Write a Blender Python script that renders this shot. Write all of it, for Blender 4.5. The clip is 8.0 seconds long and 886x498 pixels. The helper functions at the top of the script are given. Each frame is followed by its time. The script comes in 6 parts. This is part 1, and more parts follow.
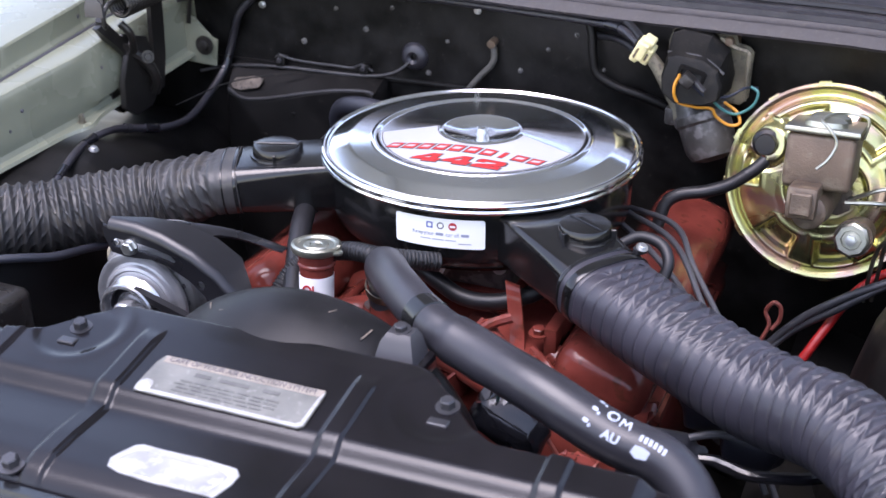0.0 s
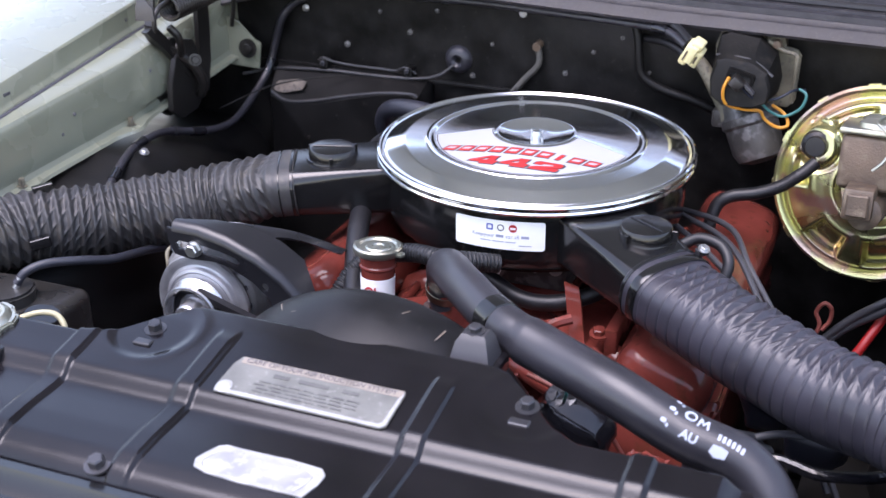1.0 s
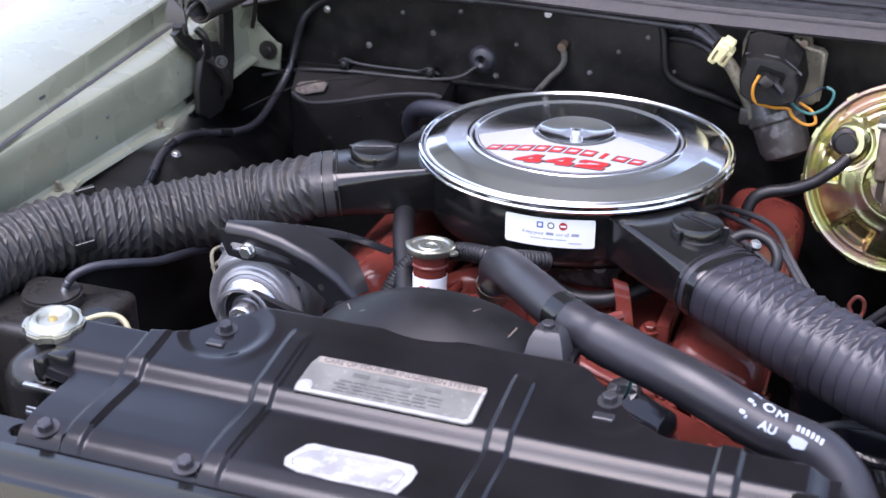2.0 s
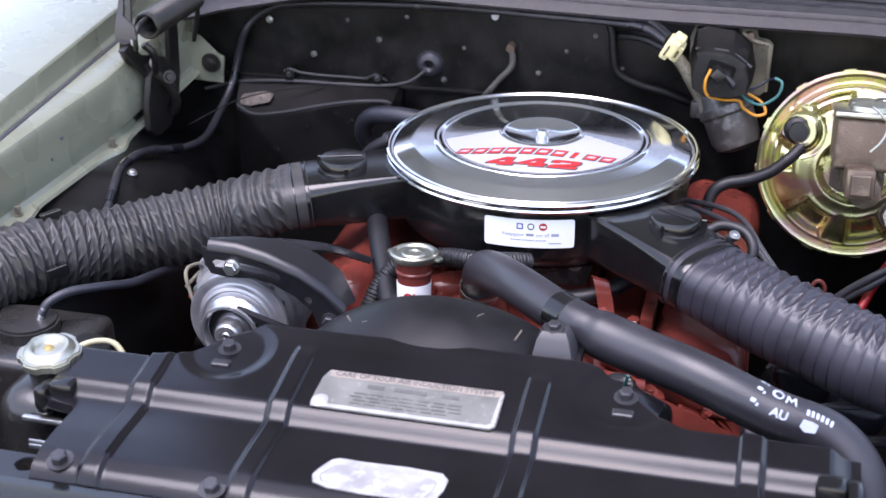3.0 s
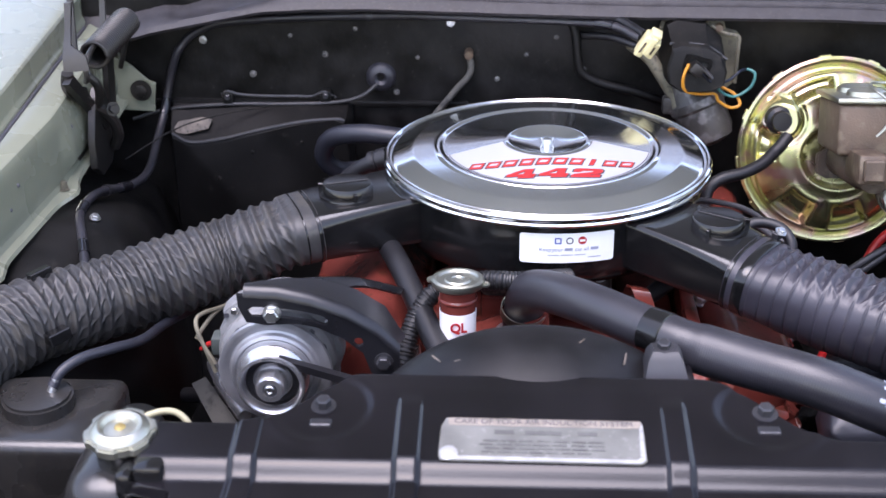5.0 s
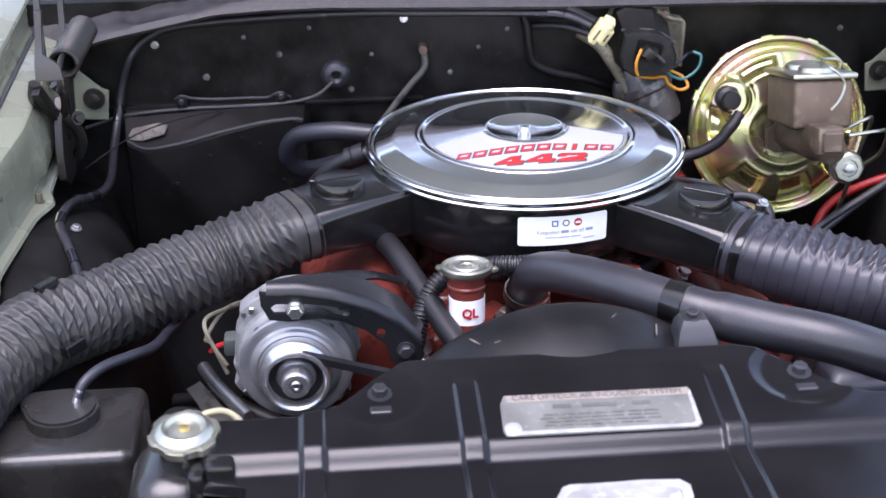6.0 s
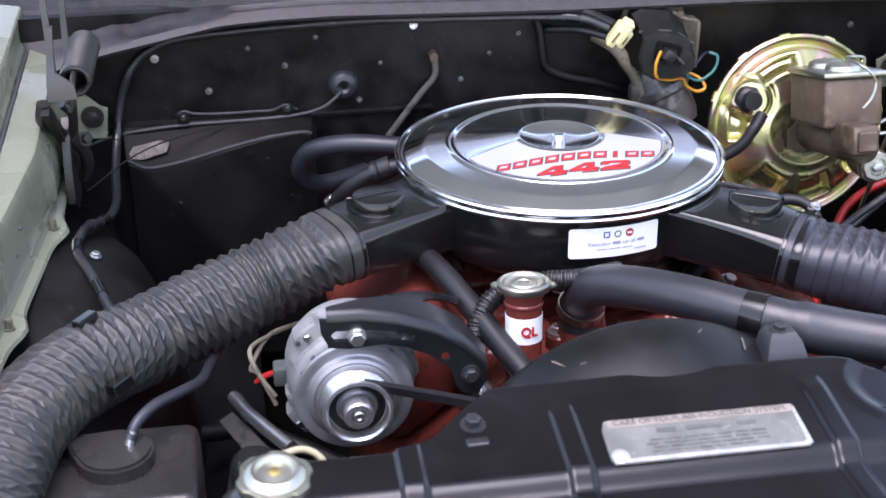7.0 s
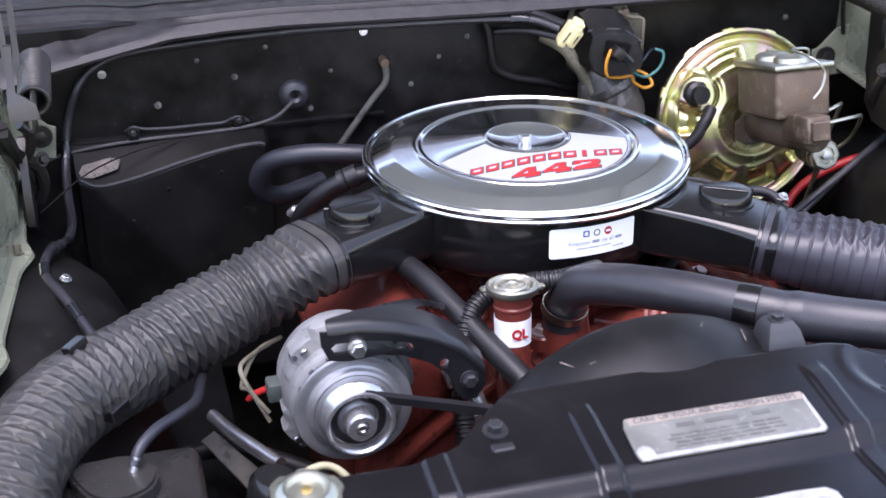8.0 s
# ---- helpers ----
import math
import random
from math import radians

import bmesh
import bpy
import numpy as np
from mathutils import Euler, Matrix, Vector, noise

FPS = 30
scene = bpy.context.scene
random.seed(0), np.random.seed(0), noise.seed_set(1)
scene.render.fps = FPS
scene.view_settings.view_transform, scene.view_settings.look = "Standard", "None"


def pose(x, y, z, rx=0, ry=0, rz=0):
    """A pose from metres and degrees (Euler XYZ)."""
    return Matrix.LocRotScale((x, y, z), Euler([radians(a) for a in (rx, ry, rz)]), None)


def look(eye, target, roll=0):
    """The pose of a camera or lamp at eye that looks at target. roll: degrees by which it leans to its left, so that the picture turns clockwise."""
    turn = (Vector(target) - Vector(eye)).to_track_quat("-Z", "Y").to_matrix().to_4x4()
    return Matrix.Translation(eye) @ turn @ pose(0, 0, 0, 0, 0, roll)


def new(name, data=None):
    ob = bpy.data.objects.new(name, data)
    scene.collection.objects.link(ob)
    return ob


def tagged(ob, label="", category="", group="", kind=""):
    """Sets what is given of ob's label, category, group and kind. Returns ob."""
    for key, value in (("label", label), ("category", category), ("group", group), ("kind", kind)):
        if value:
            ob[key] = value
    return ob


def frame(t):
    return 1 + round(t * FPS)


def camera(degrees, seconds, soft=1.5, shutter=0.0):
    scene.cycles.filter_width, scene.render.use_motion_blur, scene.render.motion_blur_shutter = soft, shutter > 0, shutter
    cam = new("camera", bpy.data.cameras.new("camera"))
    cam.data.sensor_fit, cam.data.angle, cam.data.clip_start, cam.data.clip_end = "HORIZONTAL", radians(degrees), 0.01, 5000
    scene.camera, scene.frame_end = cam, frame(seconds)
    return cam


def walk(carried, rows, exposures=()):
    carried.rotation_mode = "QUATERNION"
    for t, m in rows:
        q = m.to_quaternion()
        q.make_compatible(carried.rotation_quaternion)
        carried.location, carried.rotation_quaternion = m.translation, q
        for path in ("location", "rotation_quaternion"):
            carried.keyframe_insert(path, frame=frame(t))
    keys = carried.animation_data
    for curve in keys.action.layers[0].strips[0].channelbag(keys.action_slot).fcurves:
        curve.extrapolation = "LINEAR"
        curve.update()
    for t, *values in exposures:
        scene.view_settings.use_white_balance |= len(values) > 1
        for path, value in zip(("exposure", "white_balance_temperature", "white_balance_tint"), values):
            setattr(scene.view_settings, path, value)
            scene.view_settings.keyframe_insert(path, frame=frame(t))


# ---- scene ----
cam = camera(36.6, 8.0)
# a wide aperture, focused on the air cleaner
cam.data.dof.use_dof = True
cam.data.dof.focus_distance = 1.46
cam.data.dof.aperture_fstop = 7.5
PATH = [
    (0, (0.521, -1.395, 1.514), (-0.162, 0.272, 0.647), -0.2),
    (0.5, (0.493, -1.412, 1.522), (-0.189, 0.257, 0.654), -0.2),
    (1, (0.46, -1.431, 1.52), (-0.218, 0.24, 0.654), -0.2),
    (1.5, (0.414, -1.46, 1.515), (-0.253, 0.216, 0.65), -0.1),
    (1.7, (0.392, -1.47, 1.521), (-0.259, 0.211, 0.656), 0.1),
    (2.8, (0.272, -1.509, 1.524), (-0.185, 0.237, 0.664), -0.2),
    (3, (0.252, -1.515, 1.529), (-0.184, 0.236, 0.666), -0.3),
    (3.5, (0.191, -1.524, 1.528), (-0.133, 0.251, 0.665), -0.3),
    (4, (0.109, -1.491, 1.522), (-0.134, 0.296, 0.656), -0.4),
    (4.5, (0.027, -1.456, 1.513), (-0.159, 0.338, 0.649), -0.4),
    (6, (-0.228, -1.493, 1.515), (-0.073, 0.305, 0.652), -0.5),
    (6.5, (-0.313, -1.439, 1.5), (-0.092, 0.351, 0.635), -0.5),
    (7, (-0.367, -1.414, 1.506), (-0.078, 0.367, 0.643), -0.6),
    (7.5, (-0.427, -1.396, 1.512), (-0.052, 0.369, 0.649), -0.7),
    (8, (-0.472, -1.386, 1.511), (-0.006, 0.357, 0.647), -0.8),
]
walk(cam, [(t, look(eye, target, roll)) for t, eye, target, roll in PATH],
     [(0, 2.35, 7800, 22), (8, 2.35, 7800, 22)])

# ---- world and sun ----
SUN_ELEV, SUN_TURN = 72.0, 205.0
world = bpy.data.worlds.new("sky")
scene.world = world
world.use_nodes = True
wn = world.node_tree
sky = wn.nodes.new("ShaderNodeTexSky")
sky.sky_type = "NISHITA"
sky.sun_disc = False
sky.dust_density = 1.2
sky.sun_elevation = radians(SUN_ELEV)
sky.sun_rotation = radians(SUN_TURN)
wn.nodes["Background"].inputs[1].default_value = 0.15
wn.links.new(sky.outputs[0], wn.nodes["Background"].inputs[0])
sun = new("sun", bpy.data.lights.new("sun", "SUN"))
sun.data.energy, sun.data.angle, sun.data.color = 1.20, radians(44), (0.60, 0.72, 1.0)
sun_dir = Vector((math.sin(radians(SUN_TURN)) * math.cos(radians(SUN_ELEV)),
                  math.cos(radians(SUN_TURN)) * math.cos(radians(SUN_ELEV)), math.sin(radians(SUN_ELEV))))
sun.matrix_world = look(sun_dir * 8, (0, 0, 0))


# ---- materials ----
def mat(name, color, rough=0.5, metal=0.0, vary=0.25, scale=60.0, bump=0.15, fine=400.0,
        spots=None, spot_at=0.62, coat=0.0, rough_vary=0.15, spec=0.5):
    """A surface with grain at two scales: a broad drift of colour and gloss, and fine relief; spots are stains of their own colour."""
    m = bpy.data.materials.new(name)
    m.use_nodes = True
    n, l = m.node_tree.nodes, m.node_tree.links
    b = n["Principled BSDF"]
    b.inputs["Metallic"].default_value = metal
    b.inputs["Coat Weight"].default_value = coat
    b.inputs["Specular IOR Level"].default_value = spec
    tc = n.new("ShaderNodeTexCoord")
    broad, grain = n.new("ShaderNodeTexNoise"), n.new("ShaderNodeTexNoise")
    broad.inputs["Scale"].default_value, broad.inputs["Detail"].default_value = scale * 0.25, 5.0
    grain.inputs["Scale"].default_value, grain.inputs["Detail"].default_value = fine, 3.0
    l.new(tc.outputs["Object"], broad.inputs["Vector"])
    l.new(tc.outputs["Object"], grain.inputs["Vector"])
    ramp = n.new("ShaderNodeMapRange")
    ramp.inputs["From Min"].default_value, ramp.inputs["From Max"].default_value = 0.3, 0.7
    ramp.inputs["To Min"].default_value, ramp.inputs["To Max"].default_value = 1.0 - vary, 1.0 + vary
    l.new(broad.outputs["Fac"], ramp.inputs["Value"])
    mul = n.new("ShaderNodeVectorMath")
    mul.operation = "SCALE"
    mul.inputs[0].default_value = color[:3]
    l.new(ramp.outputs[0], mul.inputs["Scale"])
    out = mul.outputs[0]
    if spots:
        st = n.new("ShaderNodeTexNoise")
        st.inputs["Scale"].default_value, st.inputs["Detail"].default_value = scale, 6.0
        l.new(tc.outputs["Object"], st.inputs["Vector"])
        edge = n.new("ShaderNodeMapRange")
        edge.inputs["From Min"].default_value, edge.inputs["From Max"].default_value = spot_at, spot_at + 0.1
        l.new(st.outputs["Fac"], edge.inputs["Value"])
        mix = n.new("ShaderNodeMix")
        mix.data_type = "RGBA"
        l.new(edge.outputs[0], mix.inputs["Factor"])
        l.new(out, mix.inputs[6])
        mix.inputs[7].default_value = (*spots, 1)
        out = mix.outputs[2]
    l.new(out, b.inputs["Base Color"])
    rr = n.new("ShaderNodeMapRange")
    rr.inputs["To Min"].default_value = max(0.02, rough - rough_vary)
    rr.inputs["To Max"].default_value = min(1.0, rough + rough_vary)
    l.new(broad.outputs["Fac"], rr.inputs["Value"])
    l.new(rr.outputs[0], b.inputs["Roughness"])
    if bump > 0:
        bp = n.new("ShaderNodeBump")
        bp.inputs["Strength"].default_value, bp.inputs["Distance"].default_value = bump, 0.001
        l.new(grain.outputs["Fac"], bp.inputs["Height"])
        l.new(bp.outputs[0], b.inputs["Normal"])
    return m


M_black = mat("black_paint", (0.0062, 0.0062, 0.0066), 0.17, rough_vary=0.05, vary=0.3, bump=0.06, spots=(0.0095, 0.009, 0.0085), spot_at=0.66)
M_shroud = mat("black_plastic", (0.0056, 0.0049, 0.0060), 0.20, spec=0.36, rough_vary=0.05, vary=0.3, bump=0.08, fine=700, spots=(0.0070, 0.0066, 0.0072), spot_at=0.66)
M_firewall = mat("dusty_black_paint", (0.0084, 0.0079, 0.0075), 0.44, spec=0.17, vary=0.7, bump=0.4, fine=140, spots=(0.024, 0.022, 0.020), spot_at=0.67, scale=110)
M_liner = mat("black_liner", (0.0058, 0.0056, 0.0055), 0.42, spec=0.16, vary=0.5, bump=0.2, fine=300, spots=(0.013, 0.012, 0.011), spot_at=0.64)
M_rubber = mat("black_rubber", (0.0105, 0.0102, 0.0118), 0.44, spec=0.4, vary=0.25, bump=0.1, fine=900)
M_hose = mat("moulded_rubber", (0.0205, 0.0200, 0.0245), 0.37, vary=0.25, bump=0.12, fine=900, spots=(0.031, 0.030, 0.033), spot_at=0.64)
M_duct = mat("duct_cloth", (0.027, 0.0255, 0.0335), 0.42, vary=0.3, bump=0.25, fine=700, spots=(0.040, 0.037, 0.042), spot_at=0.58)
M_steel = mat("zinc_steel", (0.55, 0.55, 0.54), 0.35, 1.0, vary=0.2, bump=0.1)
M_alu = mat("cast_aluminium", (0.21, 0.21, 0.21), 0.50, 0.3, vary=0.25, bump=0.5, fine=500, spots=(0.14, 0.14, 0.137), spot_at=0.60, scale=120)
M_red = mat("engine_red", (0.132, 0.0275, 0.0210), 0.15, 0.0, spec=0.26, vary=0.45, bump=0.14, fine=160, spots=(0.085, 0.022, 0.014), spot_at=0.58, rough_vary=0.08)
M_rail = mat("pale_green_paint", (0.172, 0.184, 0.137), 0.28, vary=0.06, bump=0.02, coat=0.5)
M_gold = mat("gold_zinc", (0.52, 0.50, 0.24), 0.25, 0.95, vary=0.3, bump=0.05, scale=30, spots=(0.56, 0.40, 0.31), spot_at=0.50)
M_iron = mat("brown_cast_iron", (0.078, 0.053, 0.036), 0.5, 0.1, vary=0.5, bump=0.6, fine=400, spots=(0.125, 0.096, 0.066), spot_at=0.56)
M_white = mat("white_label", (0.8, 0.8, 0.8), 0.4, vary=0.03, bump=0.02)
M_silver = mat("silver_foil", (0.33, 0.33, 0.327), 0.40, 0.35, vary=0.3, bump=0.8, fine=60, scale=90, spots=(0.44, 0.44, 0.44), spot_at=0.48)
M_ink_red = mat("red_ink", (0.40, 0.020, 0.022), 0.4, vary=0.05, bump=0)
# dark print, and the painted shade inside grooves, slots and holes
M_ink_and_shade = mat("dark_ink_and_shade", (0.05, 0.05, 0.06), 0.5, vary=0.05, bump=0)
M_ink_blue = mat("blue_ink", (0.05, 0.08, 0.3), 0.5, vary=0.05, bump=0)
M_print = mat("white_print", (0.34, 0.38, 0.45), 0.6, vary=0.15, bump=0.05)
M_yellow = mat("cream_plastic", (0.58, 0.52, 0.28), 0.5, vary=0.2, bump=0.1)
M_cream = mat("aged_cream_rubber", (0.34, 0.31, 0.19), 0.5, vary=0.25, bump=0.1)
M_brushed = mat("brushed_steel", (0.36, 0.36, 0.37), 0.42, 0.75, vary=0.25, bump=0.25, fine=300, scale=90)
M_orange = mat("orange_wire", (0.6, 0.25, 0.03), 0.45, vary=0.1, bump=0.02)
M_teal = mat("teal_wire", (0.03, 0.16, 0.15), 0.45, vary=0.1, bump=0.02)
M_redwire = mat("red_wire", (0.32, 0.012, 0.012), 0.4, vary=0.1, bump=0.02)
M_grey = mat("grey_cover", (0.024, 0.024, 0.028), 0.45, vary=0.2, bump=0.1)
M_cowl = mat("cowl_paint", (0.0235, 0.0215, 0.0240), 0.48, spec=0.35, vary=0.4, bump=0.35, fine=90, spots=(0.038, 0.034, 0.033), spot_at=0.58, scale=220)
M_ground = mat("dry_ground", (0.30, 0.27, 0.225), 0.9, vary=0.4, scale=4, bump=0.5, fine=30, spots=(0.12, 0.14, 0.05), spot_at=0.52)
M_decal = mat("decal_film", (0.37, 0.38, 0.395), 0.36, 0.15, vary=0.03, bump=0.02)
M_foil = mat("worn_foil", (0.36, 0.36, 0.355), 0.42, 0.3, vary=0.25, bump=0.5, fine=200, scale=260, spots=(0.22, 0.22, 0.215), spot_at=0.60)
M_plate = mat("etched_plate", (0.135, 0.135, 0.124), 0.5, 0.2, vary=0.2, bump=0.15, scale=150, spots=(0.20, 0.20, 0.185), spot_at=0.60)
M_beige = mat("aged_band", (0.21, 0.18, 0.15), 0.5, vary=0.25, bump=0.05, scale=200)
M_ink_grey = mat("grey_ink", (0.26, 0.28, 0.36), 0.5, vary=0.1, bump=0)
M_ink_pale = mat("pale_ink", (0.3, 0.31, 0.36), 0.5, vary=0.1, bump=0)
M_ink_mid = mat("worn_ink", (0.085, 0.085, 0.080), 0.5, vary=0.3, bump=0, scale=300)
M_blackbolt = mat("blackened_bolt", (0.05, 0.05, 0.055), 0.35, 0.6, vary=0.3, bump=0.1)
M_bright = mat("bright_steel", (0.53, 0.53, 0.54), 0.25, 0.85, vary=0.08, bump=0.04, rough_vary=0.06)
M_zinc = mat("zinc_plate", (0.42, 0.415, 0.35), 0.36, 1.0, vary=0.15, bump=0.08, scale=80)
M_satin = mat("satin_black_steel", (0.0105, 0.0105, 0.0125), 0.30, 0.1, vary=0.25, bump=0.08)
M_teal_grey = mat("grey_green_plastic", (0.05, 0.06, 0.055), 0.5, vary=0.15, bump=0.05)
M_loom = mat("black_loom", (0.01, 0.01, 0.011), 0.45, vary=0.2, bump=0.03)
M_dusty = mat("dusty_black", (0.0045, 0.0042, 0.0038), 0.55, spec=0.2, vary=0.4, bump=0.4, fine=250, spots=(0.013, 0.0115, 0.0095), spot_at=0.56)
M_dusty2 = mat("dusty_plastic", (0.020, 0.019, 0.018), 0.27, vary=0.3, bump=0.15, fine=300, spots=(0.025, 0.023, 0.0205), spot_at=0.55)
M_khaki = mat("khaki_dust", (0.125, 0.113, 0.080), 0.6, 0.1, vary=0.45, bump=0.3, spots=(0.060, 0.053, 0.042), spot_at=0.56, scale=110)
M_dullalu = mat("dull_alloy", (0.070, 0.065, 0.060), 0.45, 0.4, vary=0.6, bump=0.6, fine=200, spots=(0.15, 0.14, 0.135), spot_at=0.50, scale=60)
M_navy = mat("navy_wire", (0.012, 0.017, 0.030), 0.5, vary=0.1, bump=0)
M_hose2 = mat("blue_black_rubber", (0.016, 0.017, 0.023), 0.42, vary=0.2, bump=0.08)
M_lead = mat("grey_lead", (0.036, 0.037, 0.042), 0.42, vary=0.15, bump=0.05)
M_redmetal = mat("red_wire_metal", (0.17, 0.045, 0.035), 0.4, 0.3, vary=0.2, bump=0.05)
M_tape = mat("glossy_tape", (0.008, 0.008, 0.010), 0.16, vary=0.2, bump=0.5, fine=120, rough_vary=0.08)
M_brass = mat("worn_brass", (0.5, 0.36, 0.14), 0.4, 0.9, vary=0.3, bump=0.1)
M_steelred = mat("steel_with_red_paint", (0.36, 0.28, 0.26), 0.4, 0.7, vary=0.3, bump=0.15)
M_stud = mat("dusty_stud", (0.10, 0.097, 0.092), 0.5, 0.2, vary=0.7, bump=0.2, scale=300)
M_line = mat("grey_line", (0.032, 0.031, 0.032), 0.42, vary=0.4, bump=0.15)
M_spring = mat("dusty_spring", (0.0165, 0.0150, 0.0138), 0.38, 0.2, vary=0.4, bump=0.25)

M_hood = mat("hood_underside", (0.175, 0.180, 0.172), 0.5, vary=0.2, bump=0.1, scale=8)
M_heater = mat("matt_black_case", (0.0050, 0.0047, 0.0046), 0.5, spec=0.11, vary=0.5, bump=0.2, fine=200, spots=(0.011, 0.010, 0.009), spot_at=0.62)

M_tank = mat("dusty_tank_paint", (0.016, 0.0155, 0.015), 0.22, vary=0.35, bump=0.15, fine=300, spots=(0.03, 0.028, 0.025), spot_at=0.62)
# tone set by how the lid should look when it mirrors this unseen pane
M_screen = mat("dark_windscreen", (0.13, 0.135, 0.14), 0.25, spec=0.25, vary=0.1, bump=0)
# spun metal: fine rings round the middle stretch every reflection outwards
M_lid = mat("spun_chrome", (0.86, 0.875, 0.895), 0.115, 1.0, vary=0.03, bump=0.01, rough_vary=0.02)
ring_way = M_lid.node_tree.nodes.new("ShaderNodeTangent")
ring_way.direction_type, ring_way.axis = "RADIAL", "Z"
M_lid.node_tree.links.new(ring_way.outputs[0], M_lid.node_tree.nodes["Principled BSDF"].inputs["Tangent"])
M_lid.node_tree.nodes["Principled BSDF"].inputs["Anisotropic"].default_value = 0.85
M_lid.node_tree.nodes["Principled BSDF"].inputs["Anisotropic Rotation"].default_value = 0.25

M_fanshroud = mat("scuffed_plastic", (0.0068, 0.0066, 0.0072), 0.42, spec=0.22, rough_vary=0.08, vary=0.35, bump=0.12, fine=500, spots=(0.014, 0.0135, 0.013), spot_at=0.66, scale=120)
M_tan_mark = mat("tan_patch", (0.10, 0.080, 0.064), 0.5, vary=0.6, bump=0.3, scale=260, spots=(0.02, 0.018, 0.016), spot_at=0.55)

M_arm = mat("grey_steel_arm", (0.046, 0.044, 0.044), 0.36, 0.5, vary=0.3, bump=0.15)
M_dustpipe = mat("dust_grey_rubber", (0.06, 0.057, 0.05), 0.7, vary=0.4, bump=0.4, fine=250, spots=(0.03, 0.028, 0.026), spot_at=0.55)

M_duct_dusty = mat("dusty_duct_cloth", (0.0255, 0.0246, 0.0248), 0.50, vary=0.35, bump=0.3, fine=700, spots=(0.044, 0.040, 0.035), spot_at=0.54)

# ---- mesh helpers ----
def part(name, bm, material, parent=None, label="", angle=35):
    """Links a bmesh as one mesh object, under parent if there is one."""
    bmesh.ops.recalc_face_normals(bm, faces=bm.faces)
    me = bpy.data.meshes.new(name)
    for f in bm.faces:
        f.smooth = True
    bm.to_mesh(me)
    bm.free()
    me.set_sharp_from_angle(angle=radians(angle))
    me.materials.append(material)
    ob = new(name, me)
    ob.parent = parent
    if label:
        ob["label"] = label
    return ob


def thing(name, label, category, group="", kind="", at=(0, 0, 0)):
    ob = new(name)
    ob.location = at
    ob.empty_display_size = 0.02
    return tagged(ob, label, category, group, kind)


def box(x0, x1, y0, y1, z0, z1, bevel=0.0, seg=2, m=None):
    bm = bmesh.new()
    bmesh.ops.create_cube(bm, size=1.0, matrix=Matrix.Translation(((x0 + x1) / 2, (y0 + y1) / 2, (z0 + z1) / 2))
                          @ Matrix.Diagonal((x1 - x0, y1 - y0, z1 - z0, 1)))
    if bevel:
        bmesh.ops.bevel(bm, geom=bm.edges[:], offset=bevel, segments=seg, affect="EDGES", profile=0.5)
    if m:
        bm.transform(m)
    return bm


def lathe(profile, n=48, m=None, close=False):
    """Turns (r, z) round the z axis."""
    bm = bmesh.new()
    rings = []
    for r, z in profile:
        if r < 1e-6:
            rings.append([bm.verts.new((0, 0, z))])
        else:
            rings.append([bm.verts.new((r * math.cos(2 * math.pi * k / n), r * math.sin(2 * math.pi * k / n), z)) for k in range(n)])
    pairs = list(zip(rings, rings[1:])) + ([(rings[-1], rings[0])] if close else [])
    for a, b in pairs:
        for k in range(n):
            j = (k + 1) % n
            if len(a) == 1 and len(b) > 1:
                bm.faces.new((a[0], b[j], b[k]))
            elif len(b) == 1 and len(a) > 1:
                bm.faces.new((a[k], a[j], b[0]))
            elif len(a) > 1:
                bm.faces.new((a[k], a[j], b[j], b[k]))
    if m:
        bm.transform(m)
    return bm


def curve(points, n=12):
    """A smooth line through points (Catmull-Rom), n steps a span."""
    p = [Vector(v) for v in points]
    p = [2 * p[0] - p[1]] + p + [2 * p[-1] - p[-2]]
    out = []
    for a, b, c, d in zip(p, p[1:], p[2:], p[3:]):
        for k in range(n):
            t = k / n
            out.append(0.5 * (2 * b + (c - a) * t + (2 * a - 5 * b + 4 * c - d) * t * t + (3 * b - a - 3 * c + d) * t ** 3))
    return out + [p[-2]]


def resample(line, count):
    d = [0.0]
    for a, b in zip(line, line[1:]):
        d.append(d[-1] + (b - a).length)
    out, k = [], 0
    for i in range(count):
        s = d[-1] * i / (count - 1)
        while k < len(d) - 2 and d[k + 1] < s:
            k += 1
        f = (s - d[k]) / max(d[k + 1] - d[k], 1e-9)
        out.append(line[k].lerp(line[k + 1], min(max(f, 0), 1)))
    return out, d[-1]


def sweep(line, radius, n=16, caps=True):
    """A tube along line; radius is a number or a function of (step, length so far, angle)."""
    bm = bmesh.new()
    tangents = [(line[min(i + 1, len(line) - 1)] - line[max(i - 1, 0)]).normalized() for i in range(len(line))]
    up = Vector((0, 0, 1)) if abs(tangents[0].z) < 0.9 else Vector((1, 0, 0))
    side = tangents[0].cross(up).normalized()
    rings, s = [], 0.0
    for i, (p, t) in enumerate(zip(line, tangents)):
        if i:
            s += (p - line[i - 1]).length
        side = (side - t * side.dot(t)).normalized()
        top = side.cross(t)
        ring = []
        for k in range(n):
            a = 2 * math.pi * k / n
            r = radius(i, s, a) if callable(radius) else radius
            ring.append(bm.verts.new(p + (side * math.cos(a) + top * math.sin(a)) * r))
        rings.append(ring)
    for a, b in zip(rings, rings[1:]):
        for k in range(n):
            j = (k + 1) % n
            bm.faces.new((a[k], a[j], b[j], b[k]))
    if caps:
        bm.faces.new(rings[0][::-1])
        bm.faces.new(rings[-1])
    return bm


def pipe(points, r, n=12, steps=8):
    return sweep(curve(points, steps), r, n)


